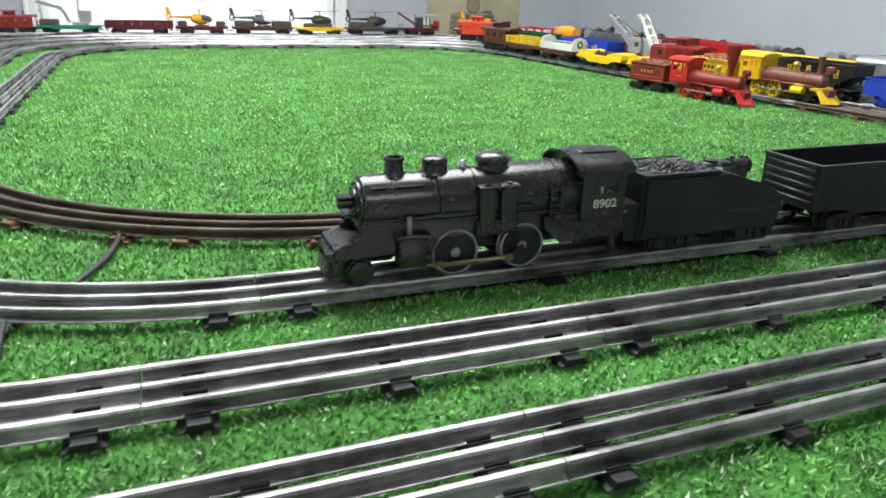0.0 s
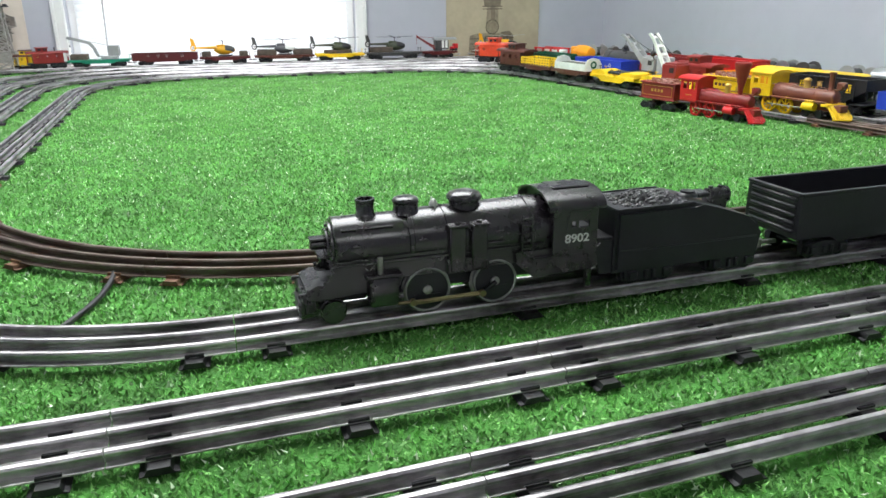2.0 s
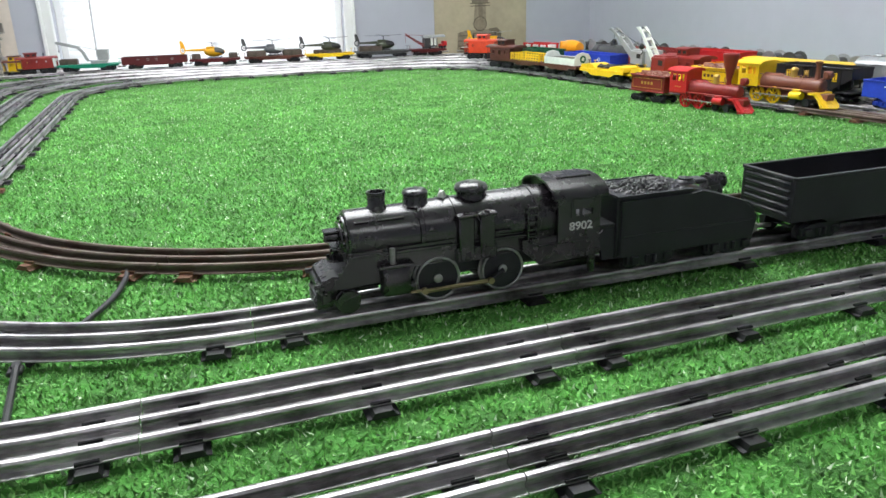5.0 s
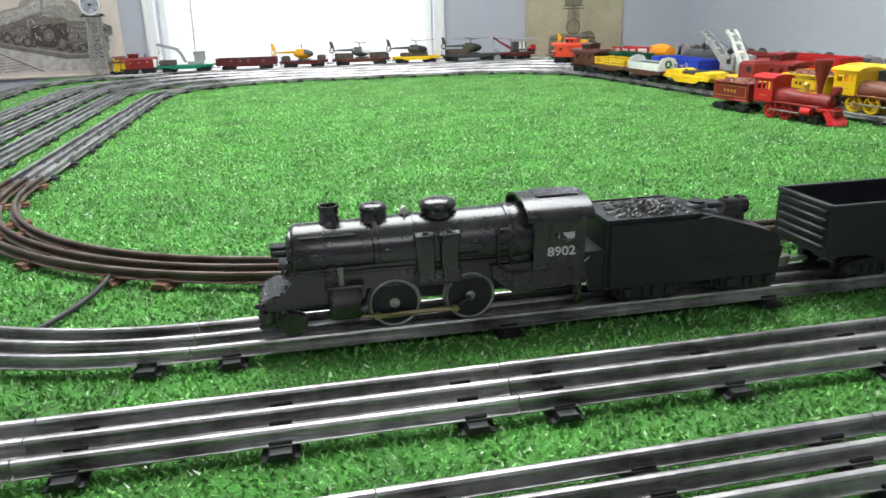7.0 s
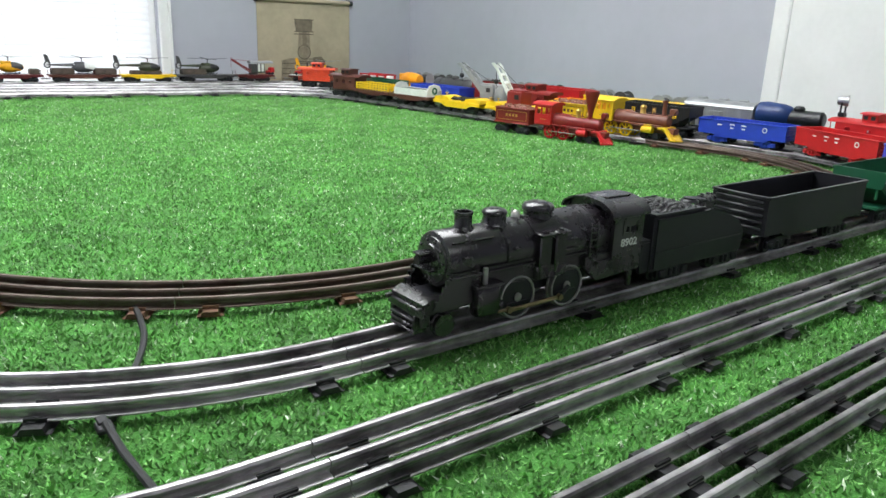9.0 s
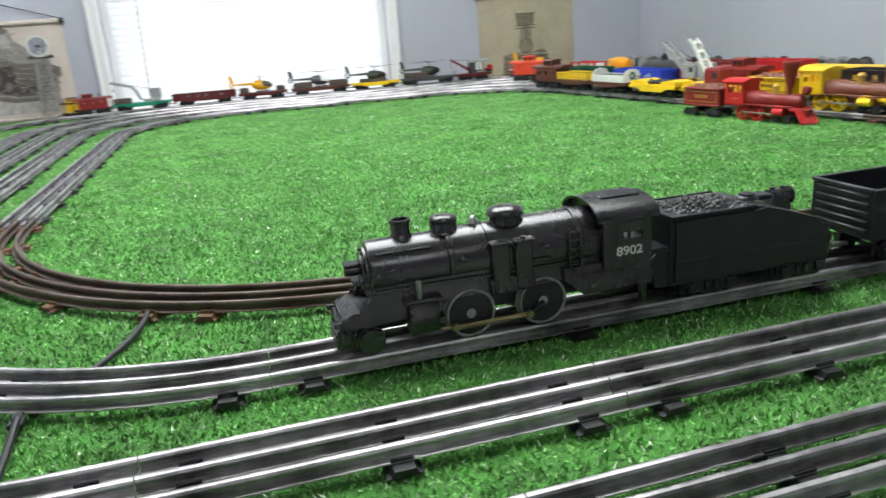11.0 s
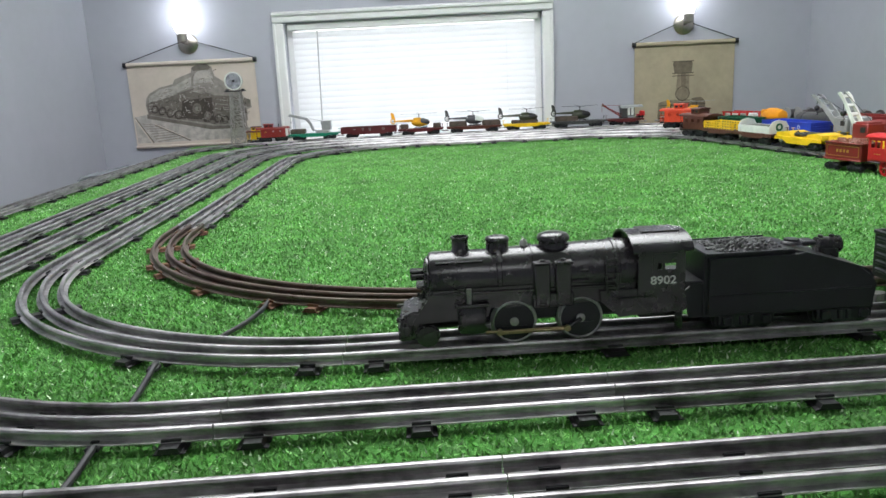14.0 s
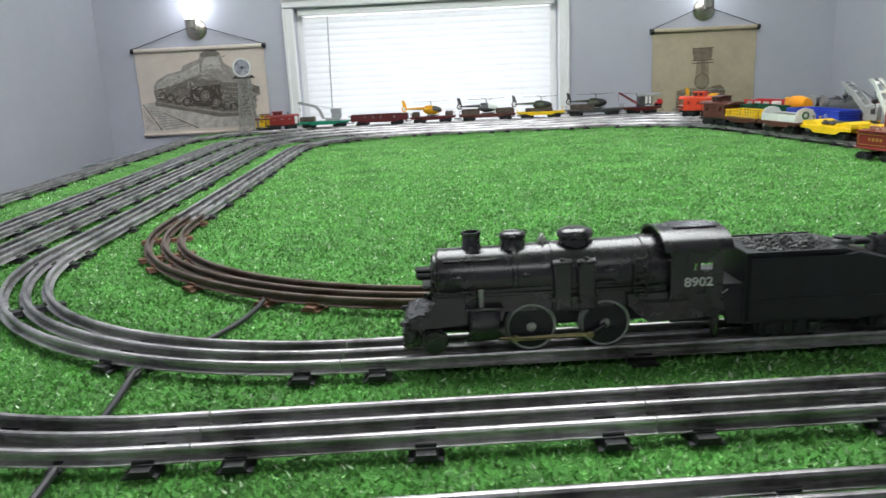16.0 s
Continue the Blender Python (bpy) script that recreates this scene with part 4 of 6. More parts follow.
M_TYRE = mat("tyre_dark_steel", (0.42, 0.42, 0.41), 0.35, 0.85, var=0.25, scale=90)
driver(th, 0.0225, 0.0150, M_TYRE, M_BLACKM, 12, turn=8)
driver(th, -0.0225, 0.0150, M_TYRE, M_BLACKM, 12, turn=20)
for s in (-1, 1):
    bm = BM()
    tube(bm, [(0.0425, s * 0.0222, 0.0098), (-0.0120, s * 0.0222, 0.0088)], 0.0011, 8)
    box(bm, 0.010, s * 0.0224, 0.0094, 0.045, 0.0012, 0.0030, 0.0004, pose(0, 0, 0, 0, 1.0, 0))
    for x in (0.0330, -0.0125):
        cyl(bm, (x, s * 0.0226, 0.0094), 0.0022, 0.003, "y", 12)
    part("side_rod", bm, M_BRASS, th, "dull brass connecting rod")
    bm = BM()
    tube(bm, [(-0.0125, s * 0.0215, 0.009), (-0.0225, s * 0.0205, 0.015)], 0.0016, 8)
    part("crank", bm, M_BLACKM, th)
    bm = BM()
    box(bm, -0.0905, s * 0.0160, 0.0110, 0.0050, 0.0040, 0.0190, 0.001)
    box(bm, -0.0930, s * 0.0185, 0.0200, 0.0080, 0.0060, 0.0040, 0.001)
    part("trailing_hanger", bm, M_LOCO, th)
bm = BM()
box(bm, -0.103, 0, 0.0125, 0.022, 0.006, 0.0018, 0.0004)
tube(bm, [(-0.096, -0.008, 0.020), (-0.103, -0.010, 0.013), (-0.111, -0.006, 0.018)], 0.0008, 6)
part("drawbar", bm, M_BRASS, th, "brass drawbar and wire")

# tender
th = thing("coal_tender", loops["second"].place(loops["second"].near(LOCO_X + 0.1715, 0.459)), "black plastic slope back tender with moulded coal", "coal tender", "black toy train")
bm = BM()
back_slope = [(0.003 - 0.0495 * q, 0.0540 - 0.0150 * (q ** 1.15)) for q in [i / 8 for i in range(9)]]
prism(bm, [(0.0640, 0.0105), (0.0640, 0.0540), *back_slope, (-0.0505, 0.0362), (-0.0528, 0.0325), (-0.0535, 0.0285), (-0.0535, 0.0105)], -0.0250, 0.0250)
side_edges = [e for e in bm.edges if abs(e.verts[0].co.y - e.verts[1].co.y) < 1e-6]
bmesh.ops.bevel(bm, geom=side_edges, offset=0.0026, segments=3, affect="EDGES")
part("body", bm, M_BLACKM, th)
bm = BM()
for s in (-1, 1):
    prism(bm, [(0.0635, 0.0530), (0.0635, 0.0548), (0.0035, 0.0548), (0.0035, 0.0530)], s * 0.0228 - 0.0008, s * 0.0228 + 0.0008)
    box(bm, 0.005, s * 0.0250, 0.0262, 0.110, 0.0010, 0.0012, 0.0003)
box(bm, 0.0628, 0, 0.0540, 0.0016, 0.045, 0.0018)
part("rim", bm, M_BLACKM, th)
bm = BM()
rr = random.Random(4)
for i in range(190):
    x, y = rr.uniform(0.006, 0.056), rr.uniform(-0.019, 0.019)
    z = 0.0540 + 0.0052 * math.sqrt(max(0, 1 - ((x - 0.031) / 0.029) ** 2)) * math.sqrt(max(0, 1 - (y / 0.022) ** 2))
    k = rr.uniform(0.0016, 0.0032)
    bmesh.ops.create_icosphere(bm, subdivisions=1, radius=k, matrix=pose(x, y, z - 0.0036, rr.uniform(0, 90), rr.uniform(0, 90), 0) @ Matrix.Diagonal((1, 0.8, 0.6, 1)))
part("coal_load", bm, M_COAL, th, "shiny black moulded coal", smooth=0)
bm = BM()
lathe(bm, [(0.0075, 0), (0.0070, 0.0012), (0.0052, 0.0022), (0.0050, 0.0035)], (-0.004, 0.004, 0.0540), seg=18)
box(bm, -0.014, 0.004, 0.0545, 0.010, 0.012, 0.0035, 0.001)
part("water_hatch", bm, M_BLACKM, th)
bm = BM()
box(bm, -0.0310, 0, 0.0445, 0.0140, 0.0110, 0.0110, 0.001)
cyl(bm, (-0.0310, 0, 0.0510), 0.0054, 0.0150, "x", 22)
cyl(bm, (-0.0390, 0, 0.0510), 0.0060, 0.0016, "x", 22)
part("rear_lamp", bm, M_LOCO, th)
for x in (-0.0345, -0.0265):
    part("lamp_vent", cyl(BM(), (x, 0, 0.0568), 0.0018, 0.0020, seg=12), M_LOCO, th)
part("front_platform", box(BM(), 0.0705, 0, 0.0352, 0.0125, 0.0440, 0.0024, 0.0005), M_BLACKM, th)
for s in (-1, 1):
    part("corner_post", prism(BM(), [(0.0640, 0.0340), (0.0765, 0.0340), (0.0765, 0.0290), (0.0730, 0.0110), (0.0640, 0.0110)], s * 0.0200 - 0.0015, s * 0.0200 + 0.0015), M_BLACKM, th)
truck(th, 0.034)
truck(th, -0.034)
couplers(th, 0.116, (-1,))

# ---- the rest of the front train ----
M_GREEN = plastic("green_plastic", (0.010, 0.105, 0.050))
th = gondola("second", (LOCO_X + 0.341, 0.468), 0.177, M_BLACKM, "plain black plastic gondola car, empty", height=0.0345, lift=0.0022)
hopper("second", (0.758, 0.482), 0.180, M_GREEN, "green plastic hopper car with white markings", M_INK, height=0.042)

# ---- colours of the toys ----
P_RED = plastic("red_plastic", (0.55, 0.015, 0.018))
P_DRED = plastic("dark_red_plastic", (0.24, 0.018, 0.016))
P_MAROON = plastic("maroon_plastic", (0.10, 0.014, 0.016))
P_BROWN = plastic("brown_plastic", (0.105, 0.034, 0.024))
P_TAN = plastic("reddish_brown_plastic", (0.20, 0.065, 0.040))
P_ORANGE = plastic("orange_red_plastic", (0.75, 0.070, 0.025))
P_YEL = plastic("yellow_plastic", (0.85, 0.55, 0.012))
P_AMBER = plastic("amber_plastic", (0.85, 0.33, 0.010))
P_BLUE = plastic("blue_plastic", (0.020, 0.060, 0.50))
P_NAVY = plastic("navy_plastic", (0.012, 0.040, 0.16))
P_GREY = plastic("grey_plastic", (0.30, 0.31, 0.31))
P_WHITE = plastic("white_plastic", (0.72, 0.74, 0.70))
P_OLIVE = plastic("olive_plastic", (0.050, 0.060, 0.035))
P_CHAR = plastic("charcoal_plastic", (0.055, 0.055, 0.055))
P_TEAL = plastic("teal_green_plastic", (0.010, 0.22, 0.13))
P_SILVER = mat("silver_paint", (0.42, 0.43, 0.44), 0.42, 0.75, var=0.12, scale=40)
P_CRATE = mat("dull_brown_crate", (0.085, 0.065, 0.050), 0.7, var=0.3, scale=80, bump=0.3)
P_GOLD = mat("gold_paint", (0.60, 0.38, 0.10), 0.3, 0.7)
Y_HELI = plastic("yellow_helicopter", (0.85, 0.42, 0.010))
G_HELI = plastic("grey_helicopter", (0.09, 0.09, 0.10))


def on_back(x):
    return (x, 2.495)


# ---- train along the back ----
th = caboose("outer", (-0.572, 2.455), 0.082, P_YEL, "yellow toy caboose with a dark roof behind the track", roofmat=P_BROWN, low=True, cupola=-0.1)
th.matrix_world = pose(-0.536, 2.556, -0.0015, 0, 0, 4) @ Matrix.Diagonal((1, 0.96, 0.9, 1))
caboose("outer", (-0.472, 2.492), 0.112, P_DRED, "dark red toy caboose with a cupola", cupola=-0.12)
th = flat_car("outer", on_back(-0.328), 0.172, P_TEAL, "green flat car that carries a grey crane")


def grab_crane(lp, xy, x, material, label, tip):
    """A crane with a cranked jib, standing on a flat car."""
    m = loops[lp].place(loops[lp].near(*xy)) @ pose(x, 0, on_deck(lp)) @ Matrix.Scale(1.12, 4)
    th = thing("toy_crane", m, label, "toy crane", "toy cranes")
    bm = BM()
    box(bm, 0, 0, 0.004, 0.040, 0.034, 0.008, 0.001)
    cyl(bm, (0, 0, 0.001), 0.014, 0.003, seg=20)
    part("turntable", bm, material, th)
    bm = BM()
    for s in (-1, 1):
        box(bm, 0.012, s * 0.014, 0.022, 0.026, 0.0016, 0.026)
    box(bm, 0.024, 0, 0.022, 0.0016, 0.028, 0.026)
    box(bm, 0.012, 0, 0.0345, 0.028, 0.030, 0.002, 0.0005)
    box(bm, -0.002, 0, 0.030, 0.002, 0.028, 0.009)
    part("cab", bm, material, th)
    bm = BM()
    for s in (-1, 1):
        prism(bm, [(-0.008, 0.008), (-0.026, 0.009), (-0.034, 0.030), (-0.046, 0.046), tip, (tip[0] - 0.004, tip[1] - 0.006), (-0.050, 0.040), (-0.040, 0.028), (-0.034, 0.012), (-0.030, 0.006)], s * 0.0055 - 0.001, s * 0.0055 + 0.001)
    for x_, z_ in ((-0.034, 0.020), (-0.046, 0.042), (tip[0] + 0.004, tip[1] - 0.004)):
        cyl(bm, (x_, 0, z_), 0.0016, 0.012, "y", 8)
    part("jib", bm, material, th)
    bm = BM()
    tube(bm, [(tip[0] + 0.001, 0, tip[1] - 0.003), (tip[0] + 0.002, 0, tip[1] - 0.022)], 0.0006, 6)
    box(bm, tip[0] + 0.002, 0, tip[1] - 0.025, 0.004, 0.003, 0.006, 0.001)
    part("hook", bm, material, th)
    tube_b = tube(BM(), [(-0.004, 0, 0.036), (-0.046, 0, 0.046)], 0.0006, 6)
    part("cable", tube_b, material, th)
    return th


grab_crane("outer", on_back(-0.328), 0.030, P_GREY, "grey plastic crane with a cranked jib on a green flat car", (-0.098, 0.060))
crates("outer", on_back(-0.328), (-0.055,), P_CRATE, "dull brown crate on a flat car", (0.048, 0.036, 0.014))
gondola("outer", on_back(-0.141), 0.188, P_MAROON, "maroon toy gondola car with pale lettering", letters=P_GREY, height=0.026)
flat_car("outer", on_back(0.038), 0.154, P_MAROON, "maroon flat car that carries a helicopter")
helicopter("outer", on_back(0.038), Y_HELI, Y_HELI, "yellow toy helicopter with dark windows on a flat car", x=0.0, rot=8, glassmat=P_CHAR)
crates("outer", on_back(0.038), (0.056, -0.056), P_CRATE, "dull brown crate on a flat car", (0.026, 0.036, 0.013))
flat_car("outer", on_back(0.217), 0.188, P_BROWN, "brown flat car with crates and a helicopter")
helicopter("outer", on_back(0.217), G_HELI, P_CHAR, "dark grey and white toy helicopter on a flat car", x=0.002, rot=14, glassmat=P_WHITE)
crates("outer", on_back(0.217), (-0.055, 0.058), P_CRATE, "dull brown crate on a flat car", (0.060, 0.036, 0.015))
flat_car("outer", on_back(0.397), 0.158, P_YEL, "yellow flat car that carries a dark helicopter")
helicopter("outer", on_back(0.397), P_OLIVE, P_CHAR, "olive green toy helicopter on a yellow flat car", x=0.007, rot=6)
crates("outer", on_back(0.397), (-0.005,), P_CRATE, "dull brown crate on a flat car", (0.090, 0.022, 0.010))
flat_car("outer", on_back(0.575), 0.186, P_CHAR, "black flat car with crates and a helicopter")
helicopter("outer", on_back(0.575), P_OLIVE, P_CHAR, "olive green toy helicopter on a black flat car", x=0.010, rot=4)
crates("outer", on_back(0.575), (-0.040,), P_CRATE, "dull brown crate on a flat car", (0.075, 0.036, 0.015))
flat_car("outer", on_back(0.731), 0.122, P_MAROON, "dark maroon flat car that carries a crane")
m = loops["outer"].place(loops["outer"].near(*on_back(0.722)))
th = thing("toy_crane", m @ pose(0.008, 0, 0.0205), "black and white toy crane with a dark red lattice boom", "toy crane", "toy cranes")
part("turntable", cyl(BM(), (0, 0, 0.003), 0.015, 0.006, seg=20), P_CHAR, th)
bm = BM()
box(bm, 0.012, 0, 0.020, 0.044, 0.034, 0.028, 0.001)
part("cab", bm, P_CHAR, th)
for s in (-1, 1):
    for x in (0.014, 0.026):
        part("panel", box(BM(), x, s * 0.0175, 0.022, 0.008, 0.0012, 0.024, 0.0003), P_WHITE, th, "white panel")
arc = [(0.019 * math.sin(a), 0.008 * math.cos(a) + 0.036) for a in [radians(-90 + 18 * i) for i in range(11)]]
part("roof", prism(BM(), arc, -0.014, 0.062, "x"), P_GREY, th, "grey rounded roof")
bm = BM()
for s in (-1, 1):
    for z in (0, 0.008):
        tube(bm, [(-0.010, s * 0.007, 0.006 + z), (-0.072, s * 0.003, 0.046 + z * 0.3)], 0.0010, 6)
    for i in range(6):
        x0_, x1_ = -0.010 - 0.0103 * i, -0.010 - 0.0103 * (i + 1)
        za, zb = 0.006 + 0.00667 * i, 0.006 + 0.00667 * (i + 1)
        tube(bm, [(x0_, s * 0.006, za), (x1_, s * 0.005, zb + 0.006)], 0.0008, 5)
part("boom", bm, P_DRED, th, "dark red lattice boom")
bm = BM()
tube(bm, [(-0.072, 0, 0.047), (0.0, 0, 0.042)], 0.0006, 5)
tube(bm, [(-0.073, 0, 0.047), (-0.073, 0, 0.022)], 0.0006, 5)
part("cable", bm, P_DRED, th)
th = thing("toy_truck", m @ pose(0.062, 0, 0.0205), "small red toy truck on a flat car", "toy truck", "toy trucks")
part("cab", box(BM(), 0.008, 0, 0.014, 0.016, 0.024, 0.018, 0.003), P_RED, th)
part("bed", box(BM(), -0.004, 0, 0.009, 0.010, 0.024, 0.008, 0.001), P_RED, th)
for x in (-0.004, 0.008):
    for s in (-1, 1):
        part("wheel", cyl(BM(), (x, s * 0.011, 0.0045), 0.0045, 0.004, "y", 14), M_BLACKM, th)
flat_car("outer", (0.915, 2.462), 0.140, P_BROWN, "brown flat car with a red box on a pale deck", deck=P_WHITE)
m = loops["outer"].place(loops["outer"].near(0.915, 2.462))
th = thing("toy_truck", m @ pose(-0.035, 0, 0.0205), "small red toy truck on a flat car", "toy truck", "toy trucks")
part("cab", box(BM(), 0.010, 0, 0.012, 0.014, 0.022, 0.016, 0.002), P_RED, th)
part("bed", box(BM(), -0.006, 0, 0.009, 0.020, 0.024, 0.008, 0.001), P_RED, th)
for x in (-0.010, 0.010):
    for s in (-1, 1):
        part("wheel", cyl(BM(), (x, s * 0.011, 0.0045), 0.0045, 0.004, "y", 14), M_BLACKM, th)
helicopter("outer", (0.915, 2.462), Y_HELI, Y_HELI, "yellow toy helicopter on a flat car", x=0.052, rot=30)

# ---- old-time locomotives ----
def spoked(th_, x, r, material, y=0.0165, count=8, wide=0.004):
    sm_ = mesh_of("spoke", box(BM(), 0, 0, r * 0.5, 0.0020, wide * 0.6, r * 0.72), material)
    for s in (-1, 1):
        bm = BM()
        lathe(bm, [(r * 0.80, -wide / 2), (r, -wide / 2), (r, wide * 0.3), (r * 1.07, wide * 0.35), (r * 1.07, wide / 2), (r * 0.80, wide / 2), (r * 0.80, -wide / 2)], (0, 0, 0), "y", 28)
        cyl(bm, (0, 0, 0), r * 0.22, wide * 1.3, "y", 14)
        o = part("driving_wheel", bm, material, th_)
        o.matrix_basis = pose(x, s * y, r, 0, 0, 0 if s < 0 else 180)
        for i in range(count):
            part("spoke", sm_, None, o).matrix_basis = pose(0, 0, 0, 0, 360 / count * i, 0)
    part("axle", cyl(BM(), (x, 0, r), 0.0018, 0.030, "y", 10), M_STEEL, th_)


def old_locomotive(m, boiler_mat, cab_mat, cow_mat, wheel_mat, dome_mat, label, balloon, group):
    th = thing("steam_locomotive", m, label, "toy locomotive", group)
    bm = BM()
    lathe(bm, [(0.0115, 0.066), (0.0125, 0.064), (0.0125, 0.030), (0.0131, 0.0295), (0.0131, 0.027), (0.0125, 0.0265), (0.0128, -0.012), (0.0165, -0.026), (0.0172, -0.056)], (0, 0, 0.0385), "x", 32)
    part("boiler", bm, boiler_mat, th)
    part("smokebox_door", lathe(BM(), [(0.0108, 0), (0.0095, 0.002), (0.004, 0.003)], (0.0655, 0, 0.0385), "x", 24), boiler_mat, th)
    bm = BM()
    for s in (-1, 1):
        box(bm, 0.0, s * 0.0175, 0.0300, 0.120, 0.011, 0.0022, 0.0005)
    box(bm, 0.0, 0, 0.0200, 0.170, 0.020, 0.012, 0.001)
    part("running_board", bm, boiler_mat, th)
    prof = [(0.0052, 0.0), (0.0046, 0.003), (0.0050, 0.012), (0.0150, 0.052), (0.0168, 0.058), (0.0160, 0.062), (0.0130, 0.063), (0.008, 0.054)] if balloon else [(0.0062, 0.0), (0.0046, 0.003), (0.0044, 0.028), (0.0062, 0.031), (0.0060, 0.034), (0.0042, 0.034), (0.0040, 0.02)]
    part("chimney", lathe(BM(), prof, (0.036 if balloon else 0.053, 0, 0.0485), seg=24), boiler_mat, th)
    bm = BM()
    box(bm, 0.0735, 0, 0.0600, 0.012, 0.013, 0.013, 0.0015)
    cyl(bm, (0.0800, 0, 0.0600), 0.0052, 0.003, "x", 18)
    box(bm, 0.068, 0, 0.0525, 0.012, 0.010, 0.0016)
    part("headlamp", bm, boiler_mat, th)
    part("steam_dome", lathe(BM(), [(0.0068, 0), (0.0060, 0.002), (0.0056, 0.012), (0.0070, 0.013), (0.0070, 0.015), (0.0050, 0.018), (0.0015, 0.0195)], (0.004, 0, 0.0500), seg=20), dome_mat, th)
    bm = BM()
    lathe(bm, [(0.0042, 0), (0.0036, 0.003), (0.0018, 0.0065), (0.0006, 0.0075)], (0.029, 0, 0.0560), seg=16)
    for s in (-1, 1):
        box(bm, 0.029, s * 0.0052, 0.0585, 0.0012, 0.0012, 0.011)
    box(bm, 0.029, 0, 0.0645, 0.0014, 0.012, 0.0014)
    part("bell", bm, dome_mat, th)
    for s in (-1, 1):
        bm = BM()
        y, x0, x1, z0, z1, wz0, wz1 = s * 0.0225, -0.103, -0.056, 0.0290, 0.0720, 0.0520, 0.0660
        box(bm, (x0 + x1) / 2, y, (z0 + wz0) / 2, x1 - x0, 0.0018, wz0 - z0)
        box(bm, (x0 + x1) / 2, y, (wz1 + z1) / 2, x1 - x0, 0.0018, z1 - wz1)
        ed = [x0, -0.0965, -0.0860, -0.0820, -0.0725, -0.0690, -0.0625, x1]
        for i in range(0, 8, 2):
            box(bm, (ed[i] + ed[i + 1]) / 2, y, (wz0 + wz1) / 2, ed[i + 1] - ed[i], 0.0018, wz1 - wz0)
        box(bm, (x0 + x1) / 2, y + s * 0.001, wz0 - 0.001, x1 - x0, 0.0016, 0.0014)
        for z in (z0 + 0.004, wz0 - 0.006):
            box(bm, (x0 + x1) / 2, y + s * 0.0010, z, x1 - x0 - 0.010, 0.0010, 0.0010)
        part("cab_side", bm, cab_mat, th)
        bars(th, -0.079, 0.0405, y + s * 0.0012, dome_mat, ((0.0, 3, 0.004, 0.002),))
        bm = BM()
        cyl(bm, (0.030, s * 0.0205, 0.0200), 0.0068, 0.024, "x", 18)
        box(bm, 0.030, s * 0.0190, 0.0280, 0.018, 0.008, 0.007, 0.001)
        part("cylinder", bm, cow_mat, th)
        bm = BM()
        tube(bm, [(0.020, s * 0.0215, 0.0160), (-0.060, s * 0.0215, 0.0160)], 0.0012, 8)
        part("side_rod", bm, M_STEEL, th, "steel connecting rod")
        bm = BM()
        tube(bm, [(0.058, s * 0.015, 0.0500), (-0.055, s * 0.020, 0.0540)], 0.0007, 6)
        part("handrail", bm, boiler_mat, th)
    bm = BM()
    box(bm, -0.0570, 0, 0.0500, 0.0018, 0.0450, 0.0420)
    part("cab_front", bm, cab_mat, th)
    bm = BM()
    arc_ = [(0.0262 * math.sin(a), 0.0065 * math.cos(a) + 0.0725) for a in [radians(-90 + 15 * i) for i in range(13)]]
    prism(bm, arc_ + [(0.0262, 0.0715), (-0.0262, 0.0715)], -0.109, -0.050, "x")
    part("cab_roof", bm, cab_mat, th)
    part("cab_floor", box(BM(), -0.080, 0, 0.0280, 0.050, 0.043, 0.004), boiler_mat, th)
    bm = BM()
    n_ = 7
    for i in range(-n_, n_ + 1):
        f = i / n_
        tube(bm, [(0.068, f * 0.020, 0.0250), (0.098 - 0.012 * abs(f), f * 0.024, 0.0030)], 0.0011, 6)
    prism(bm, [(0.060, 0.0260), (0.070, 0.0260), (0.090, 0.0042), (0.085, 0.0036)], -0.019, 0.019)
    for s in (-1, 1):
        tube(bm, [(0.100, 0, 0.0025), (0.084, s * 0.0250, 0.0025)], 0.0015, 6)
    box(bm, 0.062, 0, 0.0255, 0.016, 0.046, 0.005, 0.001)
    part("cowcatcher", bm, cow_mat, th)
    spoked(th, -0.061, 0.0155, wheel_mat)
    spoked(th, -0.024, 0.0155, wheel_mat)
    for x in (0.020, 0.048):
        for s in (-1, 1):
            o = part("pilot_wheel", WHEEL, None, th)
            o.location = (x, s * 0.0150, 0.0074)
            o.rotation_euler = (0, 0, 0 if s < 0 else math.pi)
    part("pilot_truck", box(BM(), 0.034, 0, 0.0095, 0.046, 0.026, 0.005, 0.001), M_BLACKM, th)
    return th


